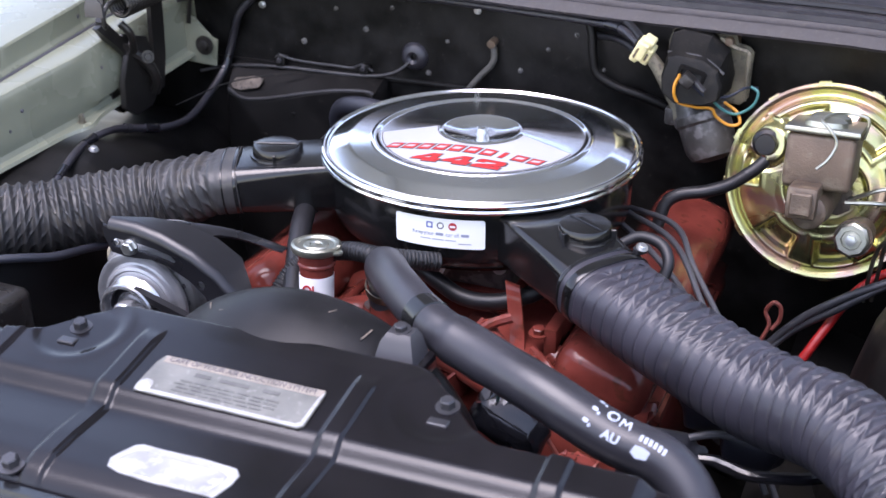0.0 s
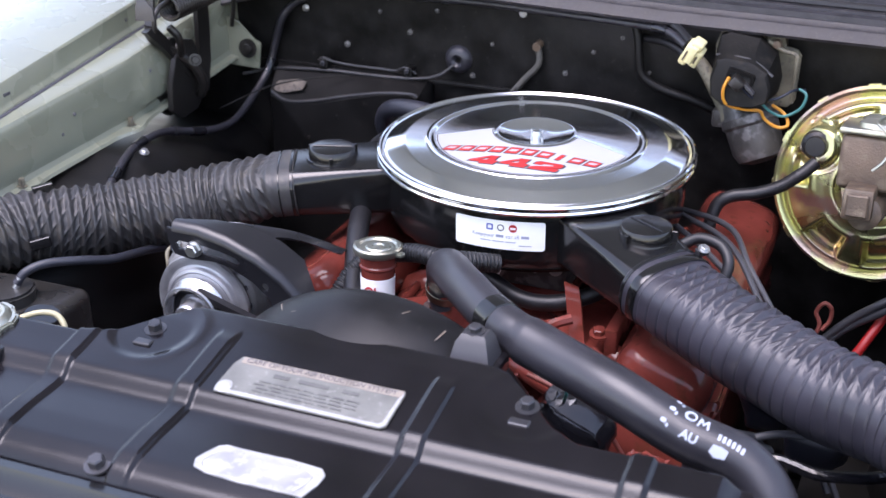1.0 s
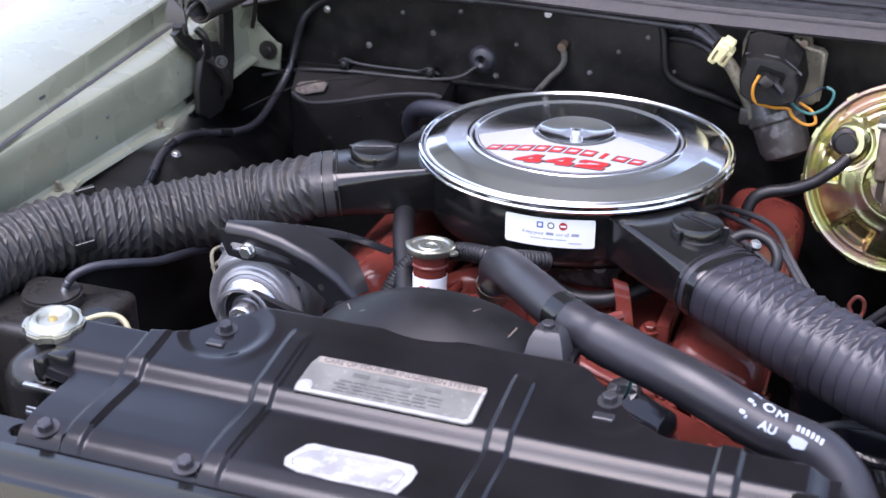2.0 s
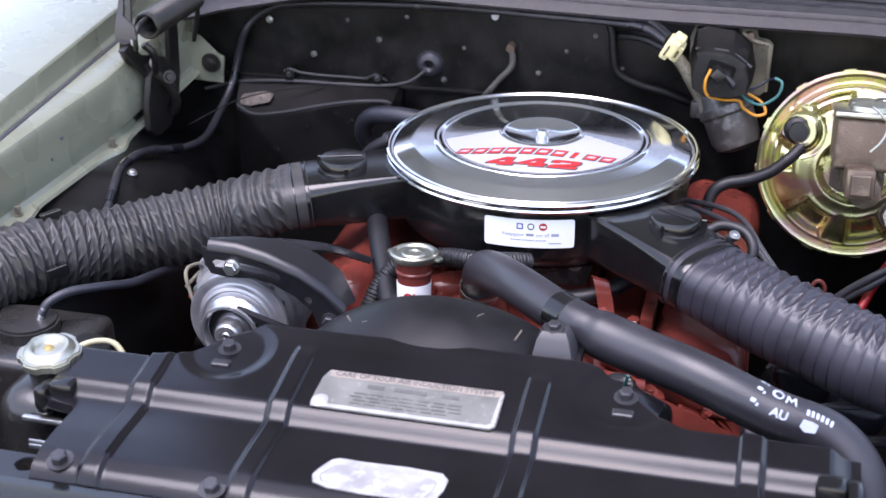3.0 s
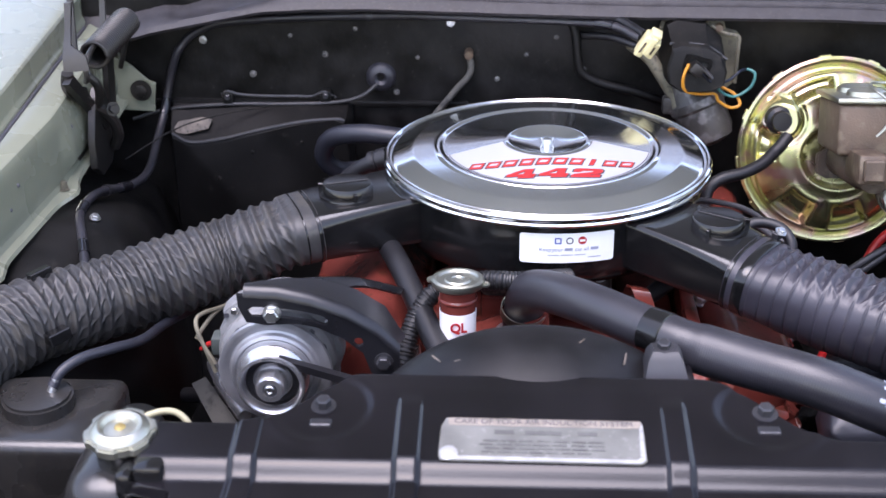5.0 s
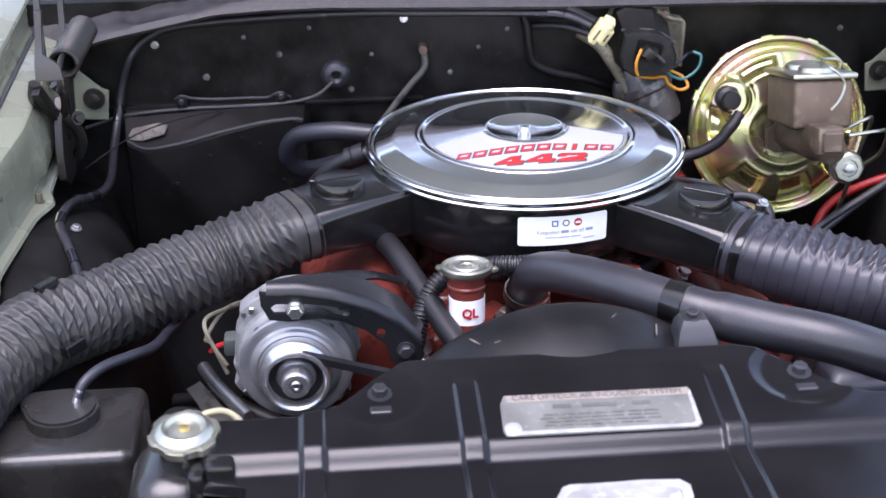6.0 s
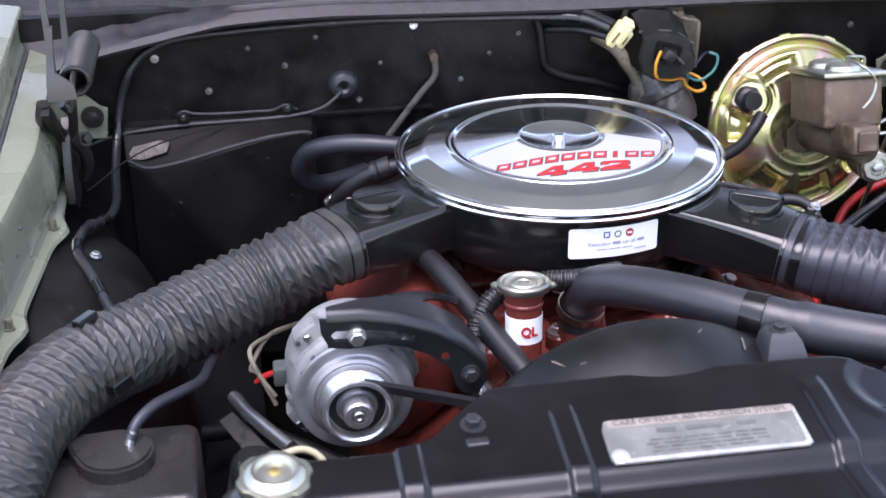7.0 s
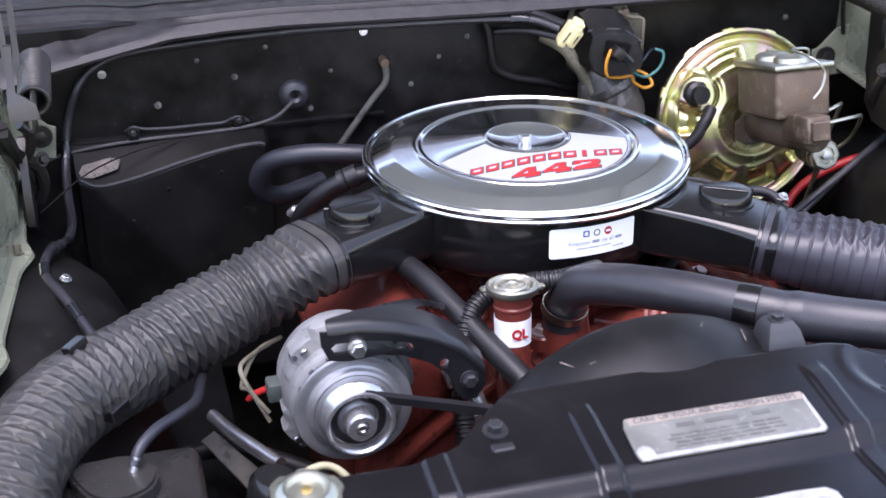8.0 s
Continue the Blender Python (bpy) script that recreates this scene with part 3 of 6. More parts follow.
def frame_shape(w, t):
    return rounded(w, w, 0.0004, 1), rounded(w - 2 * t, w - 2 * t, 0.0003, 1)


o, i = frame_shape(0.0072, 0.0014)
under(part("emblem", slab(o, 0.0003, on_housing(272.5, 0.9095), holes=(i,)), M_ink_blue, sticker))
under(part("emblem", slab(arc(0, 0, 0.0040, 0, 330, 24), 0.0003, on_housing(276.4, 0.9095), holes=(arc(0, 0, 0.0028, 0, 330, 24),)), M_ink_and_shade, sticker))
under(part("emblem", slab(arc(0, 0, 0.0046, 0, 345, 24), 0.0003, on_housing(280.7, 0.9095)), M_ink_red, sticker))
under(part("emblem_bar", slab(rounded(0.006, 0.0024, 0.0004, 1), 0.0003, on_housing(280.7, 0.9095, 0.1819)), M_white, sticker))
under(part("lettering", words("Keep", 0.0062, on_housing(268.2, 0.8995), 0.0001), M_ink_grey, sticker))
under(part("lettering", words("your", 0.0062, on_housing(272.3, 0.8995), 0.0001), M_ink_grey, sticker))
under(part("lettering", words("car all", 0.0062, on_housing(280.6, 0.8995), 0.0001), M_ink_grey, sticker))
for d in (276.1, 285.0):
    under(part("print_bar", slab(rounded(0.0085, 0.0032, 0.0003, 1), 0.0002, on_housing(d, 0.8995)), M_ink_grey, sticker))
for d, w, z in ((271, 0.012, 0.893), (275.5, 0.013, 0.893), (280, 0.012, 0.893), (285, 0.014, 0.8895)):
    under(part("print_bar", slab(rounded(w, 0.0010, 0.0002, 1), 0.0002, on_housing(d, z)), M_ink_pale, sticker))


def snorkel(line, w, h, twist=0):
    pts = curve(line, 8)
    rings = []
    for i, p in enumerate(pts):
        t = (pts[min(i + 1, len(pts) - 1)] - pts[max(i - 1, 0)]).normalized()
        side = t.cross(Vector((0, 0, 1))).normalized()
        up = side.cross(t)
        f = i / (len(pts) - 1)
        flare = 1 + 0.06 * max(0, 0.3 - f)
        rings.append([p + side * x * flare * (1 - 0.06 * f) + up * y for x, y in rounded(w, h, min(w, h) * (0.11 + 0.25 * f * f), 5)])
    return under(part("snorkel", loft(rings, True, True), M_black, air))


snorkel([(-0.12, -0.045, 0.900), (-0.20, -0.086, 0.898), (-0.283, -0.122, 0.8925)], 0.100, 0.058)
snorkel([(0.09, -0.105, 0.897), (0.165, -0.170, 0.892), (0.222, -0.2194, 0.8844)], 0.098, 0.058)


def motor_cap(x, y, z, turn):
    c = under(part("vacuum_motor", lathe([(0, 0.0155), (0.024, 0.0155), (0.0265, 0.0150), (0.028, 0.0130), (0.0285, 0.0035), (0.0310, 0.0030), (0.0315, 0.0015), (0.0310, 0.0), (0.0330, -0.0005), (0.0335, -0.0025),
                                          (0.0330, -0.008), (0, -0.008)], 48, pose(x, y, z)), M_black, air))
    m = pose(x, y, z, 0, 0, turn)
    under(part("ridge", box(-0.024, 0.024, -0.0012, 0.0012, 0.0150, 0.0168, 0.0005, 1, m), M_black, c))
    for a in (35, 155, 275):
        mm = m @ pose(0, 0, 0, 0, 0, a)
        under(part("catch", box(0.0275, 0.0335, -0.0018, 0.0018, -0.003, 0.0125, 0.0006, 1, mm), M_black, c))
    for k in range(7):
        under(part("raised_mark", box(-0.015 + 0.0045 * k, -0.0122 + 0.0045 * k, 0.0035, 0.0075, 0.0152, 0.0160, 0, 1, m), M_black, c))
    return c


motor_cap(-0.224, -0.096, 0.9235, 18)
motor_cap(0.177, -0.163, 0.9168, -32)


# ---- ducts ----
def duct_base(r, s, a):
    """Plain outline of a duct: flattened like the snorkel at its end, round further on."""
    e = 1 - step(0.02, 0.11, s)
    p = 2 + 0.9 * e
    return ((abs(math.cos(a)) / (r * (1 + 0.13 * e))) ** p + (abs(math.sin(a)) / (r * (1 - 0.27 * e))) ** p) ** (-1 / p)


def duct(line, r, pitch, label, seed, folds, fold_gap, loose, fold_depth, hoop_depth, fold_from, even, smooth_low, cloth):
    """A ribbed hose: wire hoops under cloth that buckles into slanting folds between each pair of hoops.
    folds is how tightly they crease, fold_gap how far apart and loose how unevenly; fold_from and even say on which side and from where on they go all round;
    where there are none the cloth is taut, with a narrow seam at each hoop."""
    pts, length = resample(curve(line, 20), 1700)
    n = 168
    def rad(i, s, a):
        ca, sa = math.cos(a), math.sin(a)
        u = s / pitch + 0.07 * noise.noise((s * 11, ca * 1.2, seed)) + 0.05 * noise.noise((s * 30, sa * 2, seed + 3))
        row, ph = divmod(u, 1.0)
        hoop = min(ph, 1 - ph)
        up = step(fold_from, fold_from + 0.55, math.cos(a - 2.1) + 0.30 * noise.noise((s * 18, ca, seed)))
        up = max(up, step(even, even + 0.14, s))
        arc_len = ((a + math.pi / 2) % (2 * math.pi)) * r
        crease = 1.0
        lead = step(-0.12, 0.12, noise.noise((s * 9, ca * 0.8, seed + 21)))
        for k, sign in enumerate((1, -1)):
            across = s * 0.84 + sign * arc_len * 0.54
            along = arc_len * 0.84 - sign * s * 0.54
            n = across / fold_gap + loose * noise.noise((across * 34, along * 12, seed + 13 * k))
            weak = 0.85 * (lead if k else 1 - lead)
            crease = min(crease, weak + (1 - weak) * min(1, abs(math.sin(math.pi * n)) * folds))
        crease = min(1.0, crease) ** 0.8
        valley = step(0, 0.42, hoop)
        folded = hoop_depth * valley + fold_depth * crease * (0.35 + 0.65 * valley)
        taut = smooth_low * (math.exp(-((hoop - 0.02) / 0.055) ** 2) + 0.25 * (2 * ph - 1) ** 2)
        on = step(0.020, 0.034, s)
        drift = 0.0013 * noise.noise((s * 14, ca * 1.3, seed + 5)) + 0.0008 * noise.noise((s * 60, sa * 3, seed + 8)) * up
        return duct_base(r, s, a) - on * (taut * (1 - up) + folded * up - drift)
    d = thing("air_duct", label, "air duct", "air ducts", at=line[0])
    under(part("hose_wall", sweep(pts, rad, n), cloth, d, angle=80))
    return d, pts


dl, ptl = duct([(-0.262, -0.1128, 0.8938), (-0.290, -0.1245, 0.8905), (-0.325, -0.1360, 0.8795), (-0.375, -0.154, 0.865), (-0.463, -0.214, 0.855), (-0.540, -0.293, 0.860), (-0.586, -0.386, 0.851), (-0.601, -0.508, 0.816), (-0.60, -0.70, 0.74)], 0.0452, 0.0143,
               "black ribbed flexible duct, dusty and wrinkled", 1.0, 1.5, 0.0115, 0.6, 0.0022, 0.0030, -0.9, 0.0, 0.0012, M_duct_dusty)
dr, ptr = duct([(0.200, -0.2003, 0.8872), (0.284, -0.257, 0.875), (0.387, -0.312, 0.861), (0.485, -0.364, 0.861), (0.552, -0.468, 0.823), (0.58, -0.70, 0.74)], 0.0455, 0.0138,
               "black ribbed flexible duct with crushed cloth folds", 7.0, 1.5, 0.0120, 0.9, 0.0030, 0.0018, 0.05, 0.30, 0.0011, M_duct)


def strap(parent, pts, at, r, w, lift=0.0012, name="clamp"):
    """A band round the flattened end of a duct."""
    i = min(range(3, len(pts) - 3), key=lambda k: abs((pts[k] - pts[0]).length - at))
    c, tan = pts[i], (pts[i + 3] - pts[i - 3]).normalized()
    side = tan.cross(Vector((0, 0, 1))).normalized()
    top = side.cross(tan)
    rings = []
    for dz, g in ((-0.5, -0.001), (-0.5, 0.6), (-0.4, 1.0), (0.4, 1.0), (0.5, 0.6), (0.5, -0.001)):
        rings.append([c + tan * dz * w + (side * math.cos(b) + top * math.sin(b)) * (duct_base(r, at + dz * w, b) + g * lift) for b in np.linspace(0, 2 * math.pi, 97)[:-1]])
    return under(part(name, loft(rings, True), M_black, parent))


strap(dl, ptl, 0.0035, 0.0452, 0.004)
strap(dl, ptl, 0.0185, 0.0452, 0.0018, 0.0009)
sb = strap(dr, ptr, 0.018, 0.0455, 0.0115, 0.0016)
strap(dr, ptr, 0.0030, 0.0455, 0.004, 0.0012)
SC = ptr[26] + Vector((0.030, 0.034, 0.030))
under(part("clamp_lug", box(-0.007, 0.007, -0.004, 0.004, -0.004, 0.004, 0.001, 1, axis_to(SC, (0.72, -0.64, -0.1))), M_blackbolt, sb))
under(bolt("clamp_screw", tuple(SC + Vector((0.002, -0.002, 0.004))), (0.3, -0.3, 0.9), 0.0042, M_steel, sb))
mount = thing("duct_bracket", "black steel strap bracket holding the duct", "bracket", at=(-0.515, -0.265, 0.81))
DD = Vector((-0.66, -0.74, -0.1)).normalized()
for p in ((-0.523, -0.262, 0.905), (-0.490, -0.318, 0.862)):
    n = (Vector(p) - Vector((-0.512, -0.262, 0.858))).cross(DD).cross(-DD).normalized()
    m = Matrix((DD, n.cross(DD).normalized(), n)).transposed().to_4x4()
    m.translation = Vector(p)
    under(part("tab", box(-0.012, 0.012, -0.006, 0.006, -0.012, 0.003, 0.001, 1, m), M_black, mount))
under(part("band", lathe([(0.0330, -0.005), (0.0345, -0.005), (0.0345, 0.005), (0.0330, 0.005)], 48, axis_to((-0.512, -0.262, 0.858), DD), close=True), M_black, mount))

# ---- radiator cover and fan shroud ----
cover = thing("radiator_cover", "satin black radiator cover with pressed ribs and a fan shroud", "radiator cover", at=(0, -0.6, 0.6))


def rear(x):
    left = -0.545 + 0.068 * step(-0.262, -0.165, x)
    return left - 0.076 * step(0.115, 0.225, x)


TOP = [(-0.470, 0.9205), (-0.50, 0.9190), (-0.536, 0.9135), (-0.565, 0.9085), (-0.584, 0.9058), (-0.5885, 0.9036), (-0.592, 0.8996), (-0.5945, 0.8964), (-0.597, 0.8940), (-0.601, 0.8925), (-0.613, 0.8920), (-0.645, 0.8922), (-0.674, 0.8905), (-0.690, 0.8850), (-0.699, 0.8755), (-0.704, 0.8640)]


def cover_line(y):
    for (ya, za), (yb, zb) in zip(TOP, TOP[1:]):
        if y >= yb:
            return za + (zb - za) * (y - ya) / (yb - ya)
    return TOP[-1][1]


def cover_z(y):
    """The pressed profile with its bends rounded."""
    return sum(w * cover_line(y + d) for d, w in ((-0.004, 0.12), (-0.002, 0.22), (0.0, 0.32), (0.002, 0.22), (0.004, 0.12)))


RIBS = (-0.256, -0.126, 0.090, 0.275)


def cover_top(x, y):
    z = cover_z(y)
    for bx, by in ((-0.199, -0.521), (0.166, -0.521)):
        d = math.hypot(x - bx, y - by)
        z += -0.0022 * step(0.046, 0.032, d) + 0.0007 * math.exp(-((d - 0.046) / 0.007) ** 2)
    for rx in RIBS:
        d = abs(x - rx)
        z += 0.0038 * step(0.0118, 0.0070, d) * step(-0.500, -0.525, y)
    z -= 0.010 * step(-0.338, -0.352, x) + 0.010 * step(0.335, 0.355, x)
    return z


def trim(x, y):
    """The cover is cut narrower at its front corner."""
    return x + (max(x, -0.308 + 0.04 * (x + 0.308)) - x) * step(-0.602, -0.614, y)


rings = []
xs = np.linspace(-0.352, 0.362, 500)
for x in xs:
    x = float(x)
    yr = rear(x)
    ys = [yr + (-0.704 - yr) * k / 80 for k in range(81)]
    z0 = cover_top(x, yr)
    edge = [(x, yr + 0.012, z0 - 0.05), (x, yr + 0.010, z0 - 0.016), (x, yr + 0.007, z0 - 0.006), (x, yr + 0.003, z0 - 0.0015)]
    rings.append(edge + [(trim(x, y), y, cover_top(x, y)) for y in ys] + [(trim(x, -0.705), -0.705, 0.855)])
under(part("top_panel", solid(loft(rings), 0.003), M_shroud, cover, angle=40))
rings = []
for y, r in ((-0.52, 0.150), (-0.495, 0.166), (-0.478, 0.1755), (-0.462, 0.1835), (-0.445, 0.1880), (-0.430, 0.1897), (-0.418, 0.1895), (-0.411, 0.1870), (-0.409, 0.1825), (-0.412, 0.178), (-0.45, 0.176)):
    rings.append([(-0.02 + r * math.cos(radians(a)), y, 0.748 + r * math.sin(radians(a))) for a in range(-40, 221, 4)])
under(part("fan_shroud", loft(rings), M_fanshroud, cover, angle=50))
for x in (-0.199, 0.166):
    under(bolt("bolt", (x, -0.519, cover_top(x, -0.519) - 0.001), (0, -0.15, 1), 0.0066, M_blackbolt, cover, 1.6, 0.008))
    under(part("clip", box(x - 0.009, x + 0.009, -0.545, -0.535, 0.909, 0.9125, 0.001, 1), M_blackbolt, cover))
for x, y in ((-0.286, -0.684), (-0.148, -0.689), (0.03, -0.692), (0.20, -0.69)):
    under(bolt("bolt", (x, y, cover_top(x, y) - 0.001), (0, -0.25, 1), 0.0072, M_blackbolt, cover, 1.6, 0.008))
# end clips on the shoulder
for x, s in ((-0.330, -1), (0.338, 1)):
    under(part("end_clip", box(x - 0.012, x + 0.012, -0.602, -0.580, 0.886, 0.905, 0.004, 2), M_black, cover))
    under(part("end_clip", box(x + s * 0.019 - 0.007, x + s * 0.019 + 0.007, -0.606, -0.574, 0.872, 0.900, 0.005, 2), M_black, cover))
under(part("core", box(-0.33, 0.33, -0.66, -0.50, 0.3, 0.862, 0.004), M_black, cover))

front = thing("radiator_support", "black radiator support with folded lips across the front", "support panel", kind="structure", at=(0, -0.75, 0.6))
under(part("lip", extrude_x([(-0.702, 0.862), (-0.706, 0.880), (-0.716, 0.881), (-0.722, 0.868), (-0.732, 0.862), (-0.738, 0.872), (-0.746, 0.872), (-0.752, 0.858), (-0.79, 0.850), (-0.80, 0.80), (-0.80, 0.25), (-0.702, 0.25)], -0.70, 0.70, 2), M_black, front))
for s in (-1, 1):
    under(part("side_panel", box(min(s * 0.36, s * 0.70), max(s * 0.36, s * 0.70), -0.70, -0.636, 0.35, 0.838, 0.004), M_liner, front))
    under(part("top_plate", slab([(s * 0.700, -0.701), (s * 0.312, -0.701), (s * 0.318, -0.660), (s * 0.330, -0.636), (s * 0.700, -0.634)], 0.003, pose(0, 0, 0.853), 0.001, holes=(arc(s * 0.341, -0.652, 0.0095, 0, 345, 24),)), M_satin, front))
    for y, z, w, a in ((-0.603, 0.871, 0.0055, 0.368), (-0.6255, 0.861, 0.0018, 0.352), (-0.6295, 0.859, 0.0018, 0.350)):
        under(part("fin", box(min(s * 0.312, s * a), max(s * 0.312, s * a), y - w, y, z - 0.005, z, 0.0007), M_steel, front))

# plates stuck on the cover
plate_m = Matrix.Translation((-0.017, -0.5600, 0.9118)) @ Euler((radians(9.5), 0, 0)).to_matrix().to_4x4() @ Matrix.Rotation(radians(-0.4), 4, "Z") @ Matrix.Diagonal((0.985, 1.10, 1, 1))
plate = thing("instruction_plate", "silver care plate with a printed heading, stuck on the cover", "label plate", at=(-0.017, -0.5575, 0.911))
under(part("plate", slab([(-0.080, 0.0215), (-0.084, 0.012), (-0.085, -0.018), (-0.083, -0.0235), (0.078, -0.0235), (0.0825, -0.020), (0.082, 0.018), (0.0805, 0.0215)], 0.0016, plate_m, 0.0004), M_plate, plate))
under(part("edge_band", slab([(-0.078, 0.0212), (0.080, 0.0212), (0.080, 0.0135), (-0.078, 0.0135)], 0.0002, plate_m @ Matrix.Translation((0, 0, 0.0003))), M_beige, plate))
under(part("worn_edge", slab([(-0.0835, -0.0190), (-0.0825, -0.0230), (0.0775, -0.0230), (0.0815, -0.0195), (0.0812, 0.019), (0.0785, 0.012), (0.0775, -0.0170), (0.0745, -0.0195)], 0.0002, plate_m @ Matrix.Translation((0, 0, 0.0004))), M_foil, plate))
under(part("rivet", lathe([(0, 0.001), (0.0065, 0.0007), (0.0075, 0), (0, 0)], 16, plate_m @ Matrix.Translation((-0.0765, -0.016, 0.0003))), M_foil, plate))
under(part("lettering", words("CARE OF YOUR AIR INDUCTION SYSTEM", 0.0078, plate_m @ Matrix.Translation((0.0, 0.0174, 0.0006)), 0.0001, 0, 1.02), M_ink_and_shade, plate))
for x, w in ((-0.032, 0.016), (0.0, 0.030), (0.036, 0.016)):
    under(part("print_bar", slab(rounded(w, 0.0042, 0.0004, 1), 0.0002, plate_m @ Matrix.Translation((x, 0.0065, 0.0005))), M_ink_mid, plate))
for r, (x, w) in enumerate(((0.0, 0.100), (-0.002, 0.104), (0.001, 0.10), (-0.006, 0.09))):
    for k in range(7):
        under(part("print_bar", slab(rounded(w / 7 * random.uniform(0.7, 0.92), 0.0018, 0.0003, 1), 0.0002, plate_m @ Matrix.Translation((x - w / 2 + w / 7 * (k + 0.5), -0.0025 - 0.0040 * r, 0.0005))), M_ink_mid, plate))

foil = thing("foil_label", "crinkled silver foil label, worn white along its edges", "label", at=(-0.016, -0.655, 0.890))
fm = Matrix.Translation((-0.016, -0.655, 0.8925)) @ Euler((radians(3.5), 0, 0)).to_matrix().to_4x4()
FO = [(-0.046, 0.0165), (-0.040, 0.0195), (-0.020, 0.0190), (0.020, 0.0200), (0.048, 0.0180), (0.0545, 0.011), (0.054, -0.002), (0.0485, -0.020), (0.040, -0.0195), (-0.010, -0.0205), (-0.040, -0.0185), (-0.0525, -0.0145), (-0.056, -0.005), (-0.0525, 0.004)]
FI = [(x * 0.86 - 0.001, y * 0.66 - 0.002) for x, y in FO]
under(part("edge", slab(FO, 0.0014, fm, 0.0003, holes=(FI,)), M_foil, foil))
under(part("face", slab([(x * 0.99, y * 0.99 - 0.00002) for x, y in FI], 0.0008, fm @ Matrix.Translation((0, 0, -0.0002))), M_silver, foil))

# short scuffs on the fan shroud
for deg, y, w, tw in ((118, -0.440, 0.016, 12), (112, -0.452, 0.006, 60), (78, -0.436, 0.009, 5), (66, -0.445, 0.018, 14), (60, -0.452, 0.006, 20), (95, -0.448, 0.005, 80), (52, -0.440, 0.007, 30)):
    rr = 0.1893 if y > -0.446 else 0.1862
    c = Vector((-0.02 + rr * math.cos(radians(deg)), y, 0.748 + rr * math.sin(radians(deg))))
    n = Vector((math.cos(radians(deg)), -0.18, math.sin(radians(deg))))
    under(part("tan_mark", slab(rounded(w, 0.0016, 0.0007, 2), 0.0006, axis_to(c, n) @ Matrix.Rotation(radians(tw), 4, "Z")), M_tan_mark, cover))

# hose clip on the shroud
clip = thing("hose_clip", "dark plastic hose clip bolted to the fan shroud", "clip", at=(0.09, -0.445, 0.9))
under(part("foot", loft([[(0.072, -0.466, 0.905), (0.112, -0.466, 0.905), (0.112, -0.430, 0.905), (0.072, -0.430, 0.905)],
                         [(0.076, -0.457, 0.925), (0.106, -0.457, 0.925), (0.106, -0.432, 0.925), (0.076, -0.432, 0.925)],
                         [(0.080, -0.450, 0.931), (0.102, -0.450, 0.931), (0.102, -0.434, 0.931), (0.080, -0.434, 0.931)]], True, True), M_grey, clip))
under(part("pad", box(0.068, 0.118, -0.475, -0.425, 0.888, 0.907, 0.004), M_shroud, clip))
under(bolt("bolt", (0.090, -0.442, 0.931), (0, -0.2, 1), 0.006, M_blackbolt, clip))

# ---- upper radiator hose ----
hose = thing("radiator_hose", "thick moulded black rubber radiator hose with white print", "hose", at=(0.09, -0.41, 0.9))
HP = [(-0.026, -0.212, 0.826), (-0.027, -0.217, 0.850), (-0.0228, -0.2337, 0.8751), (-0.0045, -0.2665, 0.8938), (0.035, -0.3275, 0.9112), (0.0975, -0.3916, 0.9146), (0.1531, -0.417, 0.9075), (0.2211, -0.4499, 0.9038), (0.2884, -0.4651, 0.8835), (0.3431, -0.4687, 0.8671), (0.3738, -0.484, 0.8364), (0.384, -0.502, 0.785), (0.386, -0.512, 0.70)]
hp, hl = resample(curve(HP, 30), 1600)


def hose_r(i, s, a):
    f = s / hl
    neck = 1 + 0.10 * step(0.398, 0.418, f) - 0.035 * step(0.43, 0.50, f) + 0.12 * step(0.035, 0.0, f)
    thread = 0.00005 * math.sin(s * 2 * math.pi / 0.0021)
    return 0.0211 * neck + thread + 0.0002 * noise.noise((s * 22, math.cos(a), 3))


under(part("hose_wall", sweep(hp, hose_r, 40), M_hose, hose, angle=60))
ci = min(range(len(hp)), key=lambda k: (hp[k] - Vector((0.0915, -0.387, 0.9146))).length)
ct = (hp[ci + 8] - hp[ci - 8]).normalized()
under(part("band", lathe([(0.0205, -0.011), (0.0216, -0.011), (0.0221, 0.0), (0.0222, 0.010), (0.0205, 0.011)], 40, axis_to(hp[ci], ct), close=True), M_black, hose))


def on_hose(x, deg, lift=0.0226):
    """A pose on the hose's skin, near the place where its line passes x, turned deg from the top towards the front; its x runs along the hose."""
    i = min(range(650, len(hp) - 4), key=lambda k: abs(hp[k].x - x))
    t = (hp[i + 3] - hp[i - 3]).normalized()
    up = (Vector((0, 0, 1)) - t * t.z).normalized()
    fro = t.cross(up)
    if fro.y > 0:
        fro = -fro
    n = up * math.cos(radians(deg)) + fro * math.sin(radians(deg))
    m = Matrix((t, n.cross(t), n)).transposed().to_4x4()
    m.translation = hp[i] + n * lift
    return m


for k in range(3):
    under(part("print_dot", slab(rounded(0.0052, 0.0040, 0.0012, 2), 0.0007, on_hose(0.2735 - 0.0012 * k, -20 + 34 * k)), M_print, hose))
    under(part("print_dot", slab(rounded(0.0024, 0.0034, 0.001, 2), 0.0007, on_hose(0.2780 - 0.0012 * k, -14 + 34 * k)), M_print, hose))
